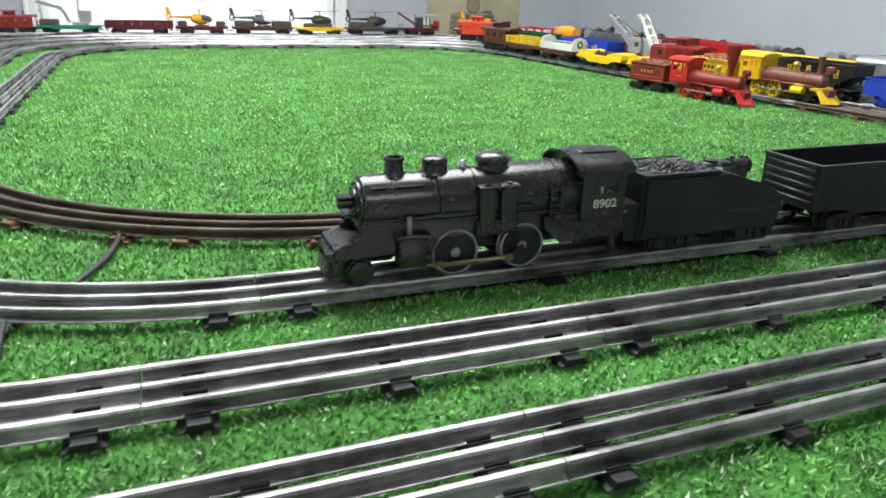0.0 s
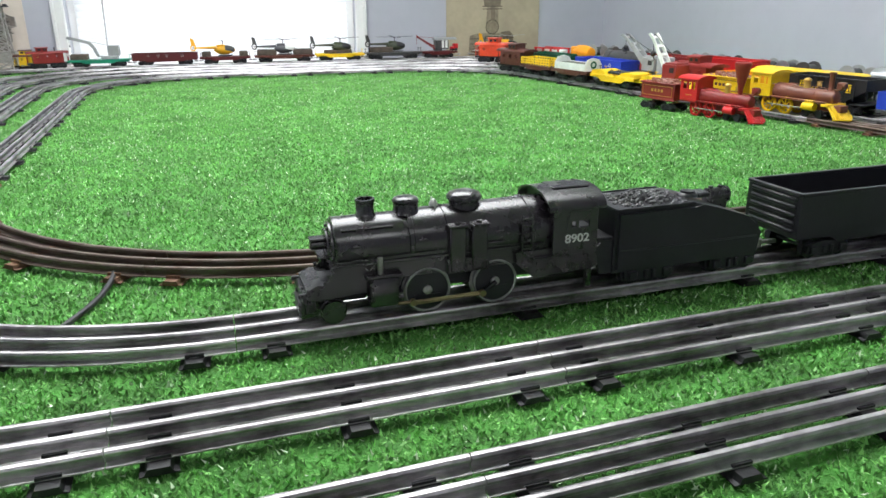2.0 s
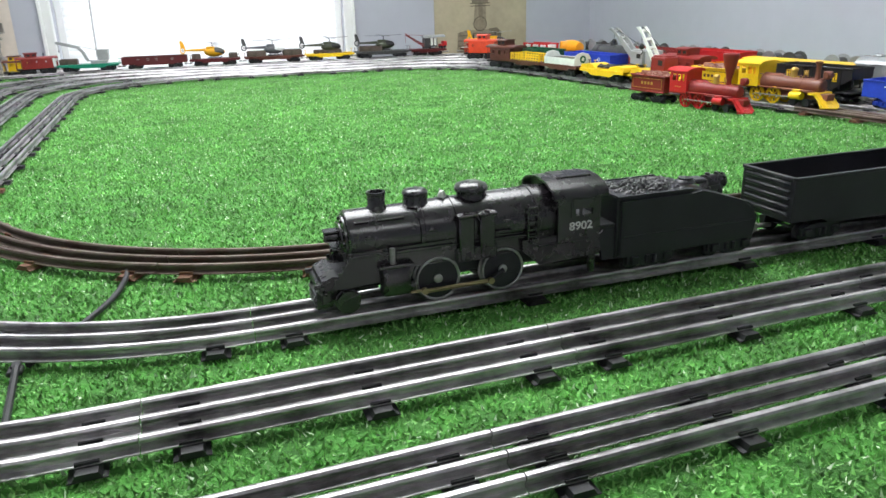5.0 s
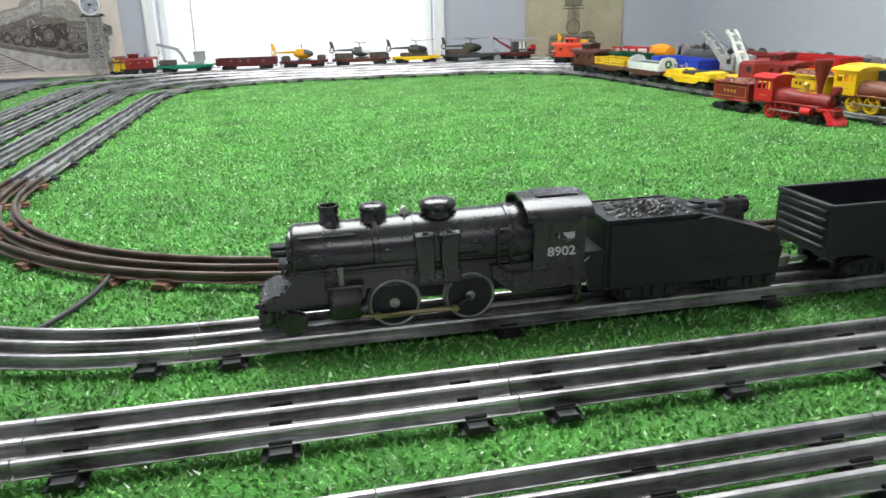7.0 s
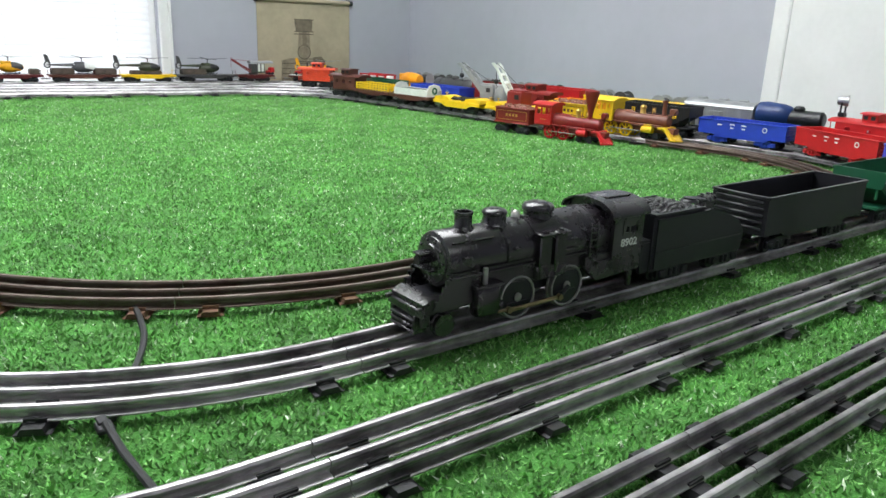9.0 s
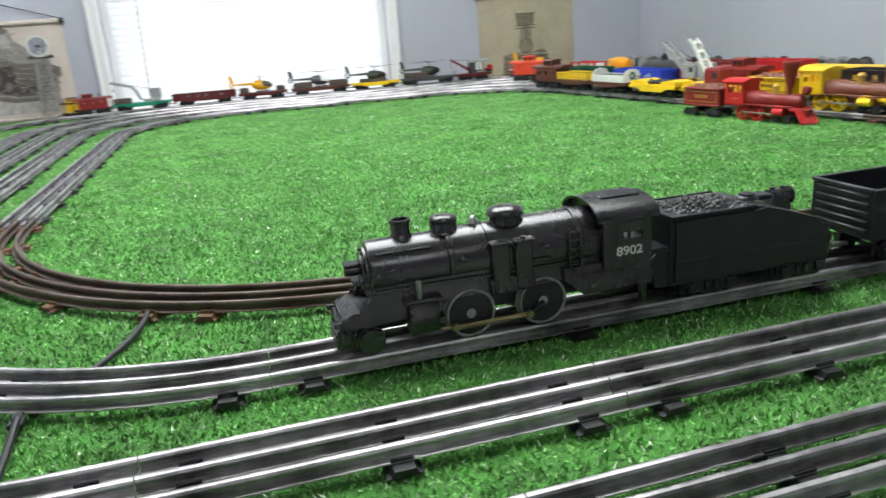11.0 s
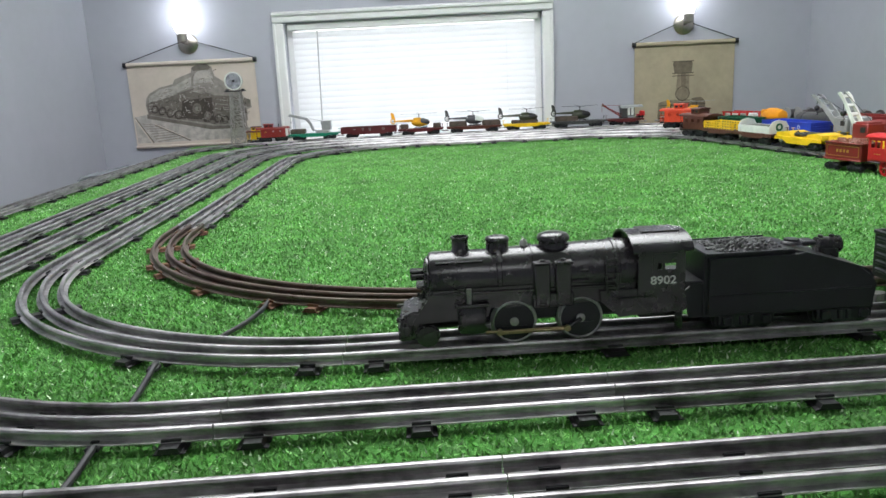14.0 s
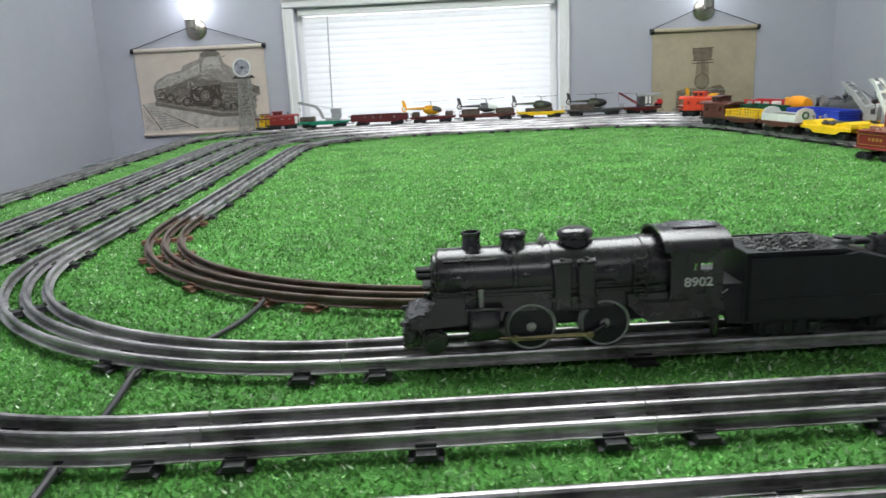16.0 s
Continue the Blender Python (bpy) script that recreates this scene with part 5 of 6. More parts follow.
def old_tender(m, body_mat, coal_mat, trim, label, group):
    th = thing("coal_tender", m, label, "coal tender", group)
    bm = BM()
    box(bm, 0, 0, 0.0390, 0.104, 0.046, 0.034, 0.002)
    part("body", bm, body_mat, th)
    for s in (-1, 1):
        part("top_rim", box(BM(), 0, s * 0.0240, 0.0560, 0.106, 0.0030, 0.0030, 0.0008), body_mat, th)
        part("sill", box(BM(), 0, s * 0.0240, 0.0230, 0.108, 0.0030, 0.0030, 0.0008), body_mat, th)
        part("top_rim", box(BM(), s * 0.0525, 0, 0.0560, 0.0030, 0.0450, 0.0030, 0.0008), body_mat, th)
    for s in (-1, 1):
        bm = BM()
        for z in (0.030, 0.050):
            box(bm, 0, s * 0.0234, z, 0.090, 0.0010, 0.0009)
        for x in (-0.045, 0.045):
            box(bm, x, s * 0.0234, 0.040, 0.0009, 0.0010, 0.020)
        part("trim_line", bm, trim, th, "thin gold lining")
        bars(th, 0, 0.0405, s * 0.0236, trim, ((0.0, 4, 0.006, 0.006),), 0.004)
    bm = BM()
    r_ = random.Random(8)
    for i in range(70):
        x, y = r_.uniform(-0.044, 0.046), r_.uniform(-0.017, 0.017)
        z = 0.0550 + 0.010 * math.sqrt(max(0, 1 - (x / 0.050) ** 2)) * (1 - (y / 0.024) ** 2)
        bmesh.ops.create_icosphere(bm, subdivisions=1, radius=r_.uniform(0.004, 0.007), matrix=pose(x, y, z - 0.004, r_.uniform(0, 90), r_.uniform(0, 90), 0) @ Matrix.Diagonal((1.2, 0.9, 0.6, 1)))
    part("wood_load", bm, coal_mat, th, smooth=0)
    truck(th, 0.032)
    truck(th, -0.032)
    return th


# yellow one on the inner loop
IN = loops["inner"]
YS = Matrix.Diagonal((0.90, 0.92, 0.87, 1))
old_locomotive(IN.place(IN.near(0.970, 1.045)) @ YS, P_TAN, P_YEL, P_YEL, P_YEL, P_GOLD, "yellow and brown old-time toy steam locomotive on track", False, "old-time locomotives")
old_tender(IN.place(IN.near(0.938, 1.200)) @ YS, P_YEL, P_TAN, P_BROWN, "yellow tender with a brown wood load", "old-time tenders")
# red one on the grass
ga = math.degrees(math.atan2(-0.97, 0.24))
GR = Matrix.Translation((0.868, 1.112, -0.0005)) @ pose(0, 0, 0, 0, 0, ga) @ Matrix.Diagonal((0.81, 0.83, 0.86, 1))
old_locomotive(GR, P_DRED, P_RED, P_RED, P_RED, P_GOLD, "red old-time toy steam locomotive standing on grass", True, "old-time locomotives")
old_tender(GR @ pose(-0.172, 0, 0), P_DRED, P_TAN, P_GOLD, "dark red tender with a brown wood load standing on grass", "old-time tenders")

# ---- cars on the inner loop's far side ----
caboose("inner", (0.795, 1.925), 0.110, P_BROWN, "dark brown toy caboose with a cupola", cupola=0.0)
flat_car("inner", (0.826, 1.812), 0.140, P_BROWN, "brown flat car with a yellow stake fence", sill=0.004)
m = IN.place(IN.near(0.826, 1.812))
th = thing("stake_fence", m @ pose(0, 0, 0.025), "yellow plastic stake fence rack on a flat car", "stake rack")
for s in (-1, 1):
    bm = BM()
    for i in range(12):
        box(bm, (i - 5.5) * 0.0115, s * 0.0240, 0.0090, 0.0028, 0.0016, 0.0180)
    for z in (0.004, 0.010, 0.016):
        box(bm, 0, s * 0.0240, z, 0.132, 0.0020, 0.0026)
    part("side_rack", bm, P_YEL, th)
for e in (-1, 1):
    bm = BM()
    for i in range(5):
        box(bm, e * 0.065, (i - 2) * 0.0105, 0.0090, 0.0016, 0.0028, 0.0180)
    for z in (0.004, 0.010, 0.016):
        box(bm, e * 0.065, 0, z, 0.0020, 0.046, 0.0026)
    part("end_rack", bm, P_YEL, th)
flat_car("inner", (0.853, 1.665), 0.142, P_BROWN, "brown flat car with a white cradle load", sill=0.004)
m = IN.place(IN.near(0.853, 1.665))
th = thing("cradle_load", m @ pose(0, 0, 0.025), "white plastic cradle with a round emblem on a flat car", "cradle")
for e in (-1, 1):
    bm = BM()
    prism(bm, [(-0.024, 0.0), (0.024, 0.0), (0.024, 0.014), (0.016, 0.026), (0.0, 0.030), (-0.016, 0.026), (-0.024, 0.014)], e * 0.060 - 0.0015, e * 0.060 + 0.0015, "x")
    part("end_plate", bm, P_WHITE, th)
    part("emblem", lathe(BM(), [(0.0045, -0.0004), (0.0085, -0.0004), (0.0085, 0.0004), (0.0045, 0.0004), (0.0045, -0.0004)], (e * 0.0620, 0, 0.014), "x", 20), M_GREEN, th, "green ring emblem")
for s in (-1, 1):
    part("side_panel", box(BM(), 0, s * 0.0235, 0.0080, 0.116, 0.002, 0.016, 0.0005), P_WHITE, th)
part("trough", box(BM(), 0, 0, 0.0120, 0.112, 0.040, 0.006, 0.001), P_OLIVE, th)
for y, w_ in ((1.505, 0.150), (1.340, 0.150)):
    x = 0.902 - 0.185 * (y - 1.4)
    flat_car("inner", (x, y), w_, P_YEL, "yellow depressed centre flat car with black fittings", sill=0.007)
    m = IN.place(IN.near(x, y))
    th = thing("humped_rack", m @ pose(0, 0, 0.025), "yellow humped end frame with black straps on a flat car", "cargo rack", "cargo racks")
    for e in (-1, 1):
        part("hump", prism(BM(), [(e * 0.074, 0.0), (e * 0.072, 0.007), (e * 0.050, 0.010), (e * 0.030, 0.007), (e * 0.022, 0.0)], -0.024, 0.024), P_YEL, th)
    bm = BM()
    for x_ in (-0.012, 0.012):
        box(bm, x_, 0, 0.005, 0.018, 0.040, 0.006, 0.002)
        tube(bm, [(x_ - 0.012, -0.016, 0.004), (x_, -0.016, 0.011), (x_ + 0.012, -0.016, 0.004)], 0.0014, 6)
    part("strap", bm, M_BLACKM, th)


def boom_crane(m, boom_mat, cab_mat, label, reach, height, double=False):
    """A crane with a tall slanted box boom, cable and hook."""
    th = thing("toy_crane", m, label, "toy crane", "toy cranes")
    part("turntable", cyl(BM(), (0, 0, 0.003), 0.016, 0.006, seg=20), cab_mat, th)
    bm = BM()
    box(bm, 0.010, 0, 0.020, 0.040, 0.036, 0.030, 0.0015)
    box(bm, 0.010, 0, 0.036, 0.034, 0.030, 0.004, 0.001)
    part("cab", bm, cab_mat, th)
    for s in (-1, 1):
        part("window", box(BM(), 0.018, s * 0.0183, 0.024, 0.012, 0.0010, 0.010), M_BLACKM, th, "dark cab window")
    bm = BM()
    ang = math.degrees(math.atan2(height, reach))
    ln = math.hypot(reach, height)
    for s in (-1, 1):
        prism(bm, [(0, -0.006), (0, 0.004), (-ln * 0.9, 0.003), (-ln, 0.000), (-ln - 0.004, -0.008), (-ln + 0.003, -0.006), (-ln * 0.86, -0.003)], s * 0.0085 - 0.0012, s * 0.0085 + 0.0012)
    for i in range(5):
        box(bm, -ln * (0.1 + 0.2 * i), 0, 0, 0.006, 0.017, 0.0025)
    if double:
        for s in (-1, 1):
            box(bm, -ln * 0.45, s * 0.0085, 0.004, ln * 0.5, 0.003, 0.008, 0.001)
    bmesh.ops.transform(bm, matrix=pose(0, 0, 0.010) @ pose(0, 0, 0, 0, ang, 0), verts=bm.verts[:])
    part("boom", bm, boom_mat, th)
    bm = BM()
    tube(bm, [(-reach, 0, 0.008 + height), (-reach + 0.001, 0, 0.055)], 0.0007, 6)
    tube(bm, [(-reach, 0, 0.010 + height), (0.016, 0, 0.040)], 0.0006, 6)
    ball(bm, (-reach + 0.001, 0, 0.051), 0.006, seg=10)
    tube(bm, [(-reach + 0.001, 0, 0.046), (-reach + 0.005, 0, 0.040), (-reach + 0.001, 0, 0.036)], 0.0010, 6)
    part("hook", bm, M_BLACKM, th)
    return th


boom_crane(IN.place(IN.near(0.911, 1.352)) @ pose(0, 0, 0.025), P_WHITE, P_DRED, "dark red toy crane with a tall white boom", 0.060, 0.082)

# ---- second loop's far side ----
SE = loops["second"]


def xs(lp, y):
    base = {"inner": 0.902, "second": 0.987, "third": 1.085, "fourth": 1.170, "outer": 1.255}[lp]
    return (base - 0.185 * (y - 1.4), y)


gondola("second", xs("second", 1.905), 0.140, M_GREEN, "green plastic gondola car", height=0.030, ribs=8)
gondola("second", xs("second", 1.680), 0.180, P_BLUE, "blue plastic gondola car with pale marks", height=0.030, letters=P_WHITE)
flat_car("second", xs("second", 1.515), 0.135, P_CHAR, "dark flat car that carries a grey crane")
boom_crane(SE.place(SE.near(*xs("second", 1.535))) @ pose(0.012, 0, 0.025), P_GREY, P_GREY, "grey toy crane with a twin boom on a flat car", 0.090, 0.072, True)
th = thing("silo_load", SE.place(SE.near(*xs("second", 1.480))) @ pose(0.004, 0, 0.025), "pale grey round tank on a flat car", "tank")
part("tank", lathe(BM(), [(0.0185, 0), (0.0190, 0.002), (0.0190, 0.034), (0.0175, 0.037), (0.004, 0.039)], seg=28), P_GREY, th)
part("hatch", box(BM(), -0.0192, 0, 0.016, 0.001, 0.010, 0.014), M_BLACKM, th, "dark hatch")
caboose("second", xs("second", 1.375), 0.115, P_DRED, "dark red toy caboose", cupola=0.0)
gondola("second", xs("second", 1.225), 0.160, P_AMBER, "amber plastic gondola car", height=0.032)
hopper("second", xs("second", 1.065), 0.150, M_BLACK, "black plastic hopper car with yellow marks", P_YEL, height=0.044)
gondola("second", xs("second", 0.892), 0.160, P_BLUE, "blue plastic gondola car with white markings", height=0.027, letters=M_INK, truckmat=P_BLUE)
gondola("second", (1.078, 0.706), 0.170, P_RED, "red plastic gondola car with white markings", height=0.029, letters=M_INK, truckmat=P_RED)
gondola("second", (0.968, 0.558), 0.150, P_BLUE, "blue plastic gondola car with white markings", height=0.029, letters=M_INK, truckmat=P_BLUE)

# ---- third loop's far side ----
TH = loops["third"]
caboose("third", (0.842, 2.232), 0.115, P_ORANGE, "bright orange red toy caboose", cupola=0.0)
flat_car("third", xs("third", 2.065), 0.150, P_RED, "red flat car with a red frame load")
m = TH.place(TH.near(*xs("third", 2.065)))
th = thing("humped_rack", m @ pose(0, 0, 0.025), "bright red open frame on a flat car", "cargo rack", "cargo racks")
for s in (-1, 1):
    bm = BM()
    for x in (-0.050, -0.017, 0.017, 0.050):
        box(bm, x, s * 0.020, 0.013, 0.006, 0.003, 0.026)
    for z in (0.002, 0.024):
        box(bm, 0, s * 0.020, z, 0.110, 0.004, 0.004)
    part("side_frame", bm, P_RED, th)
part("core", box(BM(), 0, 0, 0.011, 0.104, 0.030, 0.020, 0.003), P_WHITE, th)


def tank_car(lp, y, length, tank_mat, label, r=0.019, dome=True):
    th = start("tank_car", lp, xs(lp, y), label, "tank car")
    h = length / 2
    part("underframe", box(BM(), 0, 0, 0.0175, length, 0.040, 0.006, 0.001), M_BLACKM, th)
    part("tank", lathe(BM(), [(0.004, -h + 0.006), (r * 0.8, -h + 0.009), (r, -h + 0.016), (r, h - 0.016), (r * 0.8, h - 0.009), (0.004, h - 0.006)], (0, 0, 0.0205 + r), "x", 28), tank_mat, th)
    for x in (-h * 0.55, h * 0.55):
        bm = BM()
        lathe(bm, [(r * 0.9, x - 0.0016), (r * 1.03, x - 0.0016), (r * 1.03, x + 0.0016), (r * 0.9, x + 0.0016)], (0, 0, 0.0205 + r), "x", 28)
        part("tank_band", bm, M_BLACKM, th)
    if dome:
        part("dome", lathe(BM(), [(0.009, 0), (0.009, 0.007), (0.0075, 0.009), (0.002, 0.010)], (0, 0, 0.0190 + 2 * r), seg=20), tank_mat, th)
    truck(th, h - 0.032)
    truck(th, -h + 0.032)
    couplers(th, length)
    return th


flat_car("third", xs("third", 1.915), 0.130, P_CHAR, "dark flat car that carries an orange machine")
m = TH.place(TH.near(*xs("third", 1.915)))
th = thing("toy_boiler", m @ pose(0, 0, 0.025), "bright orange toy boiler on a flat car", "toy boiler")
part("drum", lathe(BM(), [(0.004, -0.036), (0.014, -0.034), (0.019, -0.022), (0.020, 0.0), (0.017, 0.022), (0.014, 0.034), (0.004, 0.036)], (0, 0, 0.0195), "x", 24), P_AMBER, th)
bm = BM()
box(bm, -0.026, 0, 0.020, 0.030, 0.030, 0.030, 0.003)
box(bm, 0.0, 0, 0.003, 0.080, 0.028, 0.006, 0.001)
part("firebox", bm, P_AMBER, th)
tank_car("third", 1.745, 0.160, P_CHAR, "black toy tank car")
gondola("third", xs("third", 1.575), 0.170, P_DRED, "dark red plastic gondola car", height=0.042)
gondola("third", xs("third", 1.405), 0.160, P_RED, "red plastic gondola car", height=0.046)


def box_car(lp, y, length, material, label, name="box_car", rail=None, height=0.058, round_roof=0.008):
    th = start(name, lp, xs(lp, y), label, name.replace("_", " "))
    h, z0 = length / 2, 0.0165
    part("body", box(BM(), 0, 0, z0 + height / 2, length, 0.050, height, 0.001), material, th)
    arc_ = [(0.0262 * math.sin(a), round_roof * math.cos(a) + z0 + height - 0.001) for a in [radians(-90 + 15 * i) for i in range(13)]]
    part("roof", prism(BM(), arc_, -h - 0.001, h + 0.001, "x"), rail or material, th)
    for s in (-1, 1):
        bm = BM()
        box(bm, 0, s * 0.0256, z0 + height / 2 - 0.003, 0.030, 0.0020, height - 0.012, 0.0005)
        for x in (-0.005, 0.005):
            box(bm, x, s * 0.0270, z0 + height / 2, 0.0012, 0.0012, height - 0.020)
        part("sliding_door", bm, material, th)
        bm = BM()
        for i in range(10):
            box(bm, (i - 4.5) * length / 10, s * 0.0254, z0 + height / 2, 0.0012, 0.0010, height - 0.006)
        part("rib", bm, material, th)
    for e in (-1, 1):
        truck(th, e * (h - 0.034))
    couplers(th, length)
    return th


th = box_car("third", 1.200, 0.240, P_YEL, "long yellow toy box car with a flat roof", height=0.036, round_roof=0.003)
th = box_car("third", 1.003, 0.140, P_SILVER, "silver toy passenger coach with a rounded roof", "passenger_coach", height=0.041, round_roof=0.012)
bm = BM()
for x in (-0.045, 0.0, 0.040):
    box(bm, x, 0, 0.0695, 0.016, 0.014, 0.004, 0.001)
part("roof_vent", bm, P_SILVER, th)
for s in (-1, 1):
    bars(th, 0.02, 0.030, s * 0.0270, M_BLACKM, ((0.0, 8, 0.004, 0.005),), 0.003)
# navy steam locomotive with a black boiler
m = TH.place(TH.near(1.178, 0.890))
th = thing("steam_locomotive", m, "navy blue streamlined toy locomotive with a black boiler", "toy locomotive", "old-time locomotives")
part("shroud", lathe(BM(), [(0.012, -0.048), (0.021, -0.044), (0.023, -0.030), (0.021, 0.0), (0.017, 0.014), (0.012, 0.018)], (0, 0, 0.051), "x", 28), P_NAVY, th)
part("boiler", lathe(BM(), [(0.015, 0.010), (0.0155, 0.070), (0.012, 0.074), (0.003, 0.075)], (0, 0, 0.048), "x", 28), M_BLACKM, th)
part("frame", box(BM(), 0.012, 0, 0.0230, 0.120, 0.030, 0.022, 0.002), M_BLACKM, th)
part("dome", lathe(BM(), [(0.009, 0), (0.010, 0.005), (0.007, 0.009), (0.002, 0.010)], (0.028, 0, 0.0610), seg=18), M_BLACKM, th)
for x in (-0.030, 0.004, 0.038):
    spoked(th, x, 0.0120, M_BLACKM)
th = caboose("third", (1.187, 0.716), 0.165, P_RED, "red toy caboose with a searchlight on its roof", cupola=-0.05)
sl_m = TH.place(TH.near(1.189, 0.795))
th = thing("searchlight", sl_m @ pose(0.008, 0, 0.0600) @ Matrix.Scale(0.9, 4), "silver grey toy searchlight on a caboose roof", "searchlight")
bm = BM()
box(bm, 0, 0, 0.004, 0.012, 0.014, 0.008, 0.001)
for s in (-1, 1):
    box(bm, 0, s * 0.0085, 0.018, 0.003, 0.0016, 0.024)
part("bracket", bm, M_BLACKM, th)
bm = BM()
lathe(bm, [(0.006, -0.012), (0.0085, -0.008), (0.0100, 0.004), (0.0112, 0.006), (0.0112, 0.008), (0.0092, 0.008), (0.006, 0.003)], (0, 0, 0.030), "x", 24)
bmesh.ops.rotate(bm, cent=(0, 0, 0.030), matrix=Matrix.Rotation(radians(25), 3, "Z"), verts=bm.verts[:])
part("lamp_drum", bm, P_SILVER, th)

# ---- fourth loop's far side: flat cars with round pale loads ----
for i, y in enumerate((1.93, 1.735, 1.54, 1.345, 1.15)):
    flat_car("fourth", xs("fourth", y), 0.175, (P_CHAR, P_BROWN, P_YEL, P_CHAR, P_CHAR)[i], ("dark", "brown", "yellow", "dark", "dark")[i] + " flat car with round loads")
    m = loops["fourth"].place(loops["fourth"].near(*xs("fourth", y)))
    for x in (-0.050, 0.0, 0.050):
        th = thing("cargo_drum", m @ pose(x, 0, 0.025), "pale grey cable drum on a flat car", "drum", "cargo drums")
        for s in (-1, 1):
            part("flange", lathe(BM(), [(0.004, s * 0.016 - 0.001), (0.018, s * 0.016 - 0.001), (0.018, s * 0.016 + 0.001), (0.004, s * 0.016 + 0.001)], (0, 0, 0.018), "y", 24), (P_GREY, P_SILVER, P_CHAR)[int(x * 20 + 1)], th)
        part("core", cyl(BM(), (0, 0, 0.018), 0.012, 0.030, "y", 20), P_CHAR, th)

# ---- floodlight tower ----
tw = thing("floodlight_tower", pose(-0.600, 2.540, -0.002), "grey lattice toy floodlight tower with a round lamp", "floodlight tower")
P_TOWER = mat("tower_grey_metal", (0.40, 0.38, 0.36), 0.45, 0.3, var=0.2, scale=50)
bm = BM()
TB, TT, THT = 0.026, 0.015, 0.185
for sx in (-1, 1):
    for sy in (-1, 1):
        tube(bm, [(sx * TB, sy * TB, 0.004), (sx * TT, sy * TT, THT)], 0.0022, 6)
part("leg_frame", bm, P_TOWER, tw)
bm = BM()
LV = 7
for i in range(LV):
    z0, z1 = 0.006 + (THT - 0.008) * i / LV, 0.006 + (THT - 0.008) * (i + 1) / LV
    a, b = TB + (TT - TB) * z0 / THT, TB + (TT - TB) * z1 / THT
    for sgn in (-1, 1):
        tube(bm, [(-a, sgn * a, z0), (b, sgn * b, z1)], 0.0013, 5)
        tube(bm, [(a, sgn * a, z0), (-b, sgn * b, z1)], 0.0013, 5)
        tube(bm, [(sgn * a, -a, z0), (sgn * b, b, z1)], 0.0013, 5)
        tube(bm, [(sgn * a, a, z0), (sgn * b, -b, z1)], 0.0013, 5)
        tube(bm, [(-a, sgn * a, z0), (a, sgn * a, z0)], 0.0013, 5)
part("cross_brace", bm, P_TOWER, tw)
part("base_plate", box(BM(), 0, 0, 0.002, 0.066, 0.066, 0.004, 0.001), P_TOWER, tw)
bm = BM()
box(bm, 0, 0, THT + 0.002, 0.064, 0.044, 0.004, 0.001)
for s in (-1, 1):
    box(bm, s * 0.027, 0, THT + 0.006, 0.010, 0.012, 0.006, 0.001)
part("platform", bm, M_BLACKM, tw)
bm = BM()
lathe(bm, [(0.014, 0.022), (0.026, 0.016), (0.030, 0.0), (0.0305, -0.010), (0.0275, -0.010), (0.026, -0.002)], (0, -0.002, THT + 0.036), "y", 32)
lamp_b = part("lamp_housing", bm, P_SILVER, tw, "silver lamp housing")
part("lens_rim", lathe(BM(), [(0.0270, -0.0095), (0.0270, -0.0125), (0.0310, -0.0125), (0.0310, -0.0095), (0.0270, -0.0095)], (0, -0.002, THT + 0.036), "y", 32), P_WHITE, lamp_b, "pale lens rim")
part("reflector", lathe(BM(), [(0.0265, -0.0085), (0.016, -0.0045), (0.006, -0.0030)], (0, -0.002, THT + 0.036), "y", 28), mat("mirror_reflector", (0.75, 0.75, 0.76), 0.08, 1.0, var=0.3, scale=60), lamp_b, "mirrored reflector")
part("bulb", ball(BM(), (0, -0.009, THT + 0.036), 0.0045, seg=12), M_BLACKM, lamp_b)
part("yoke", box(BM(), 0, 0.004, THT + 0.006, 0.012, 0.012, 0.008, 0.001), P_TOWER, tw)

# ---- wires between the tracks ----
def wire(pts, label="thin black wire lying on the grass"):
    sm = []
    for i in range(len(pts) - 1):
        p0, p1, p2, p3 = (Vector(pts[max(i - 1, 0)]), Vector(pts[i]), Vector(pts[i + 1]), Vector(pts[min(i + 2, len(pts) - 1)]))
        for k in range(6):
            t = k / 6
            sm.append(0.5 * ((2 * p1) + (p2 - p0) * t + (2 * p0 - 5 * p1 + 4 * p2 - p3) * t * t + (3 * p1 - p0 - 3 * p2 + p3) * t ** 3))
    sm.append(Vector(pts[-1]))
    solid("wire", tube(BM(), sm, 0.0021, 8), M_WIRE, label, "wire", group="track wires")


wire([(-0.031, 0.590, 0.006), (-0.031, 0.567, 0.003), (-0.035, 0.535, 0.0022), (-0.044, 0.505, 0.002), (-0.058, 0.470, 0.0018), (-0.070, 0.440, 0.002)])
wire([(-0.074, 0.432, 0.005), (-0.071, 0.405, 0.0022), (-0.066, 0.370, 0.002), (-0.062, 0.340, 0.0018)])
wire([(-0.062, 0.318, 0.004), (-0.060, 0.295, 0.0022), (-0.057, 0.262, 0.002), (-0.052, 0.220, 0.002), (-0.040, 0.16, 0.002)])
for x, y in ((-0.0345, 0.588), (-0.0745, 0.428), (-0.0625, 0.317)):
    th = thing("wire_clip", pose(x, y, 0.0, 0, 0, 4), "black metal wire clip under a rail", "wire clip", "wire clips")
    part("clip_base", box(BM(), 0, 0.004, 0.0030, 0.008, 0.010, 0.003, 0.0008), M_TIE, th)
    part("clip_tab", box(BM(), 0, 0.008, 0.0048, 0.005, 0.008, 0.0016, 0.0005), M_TIE, th)

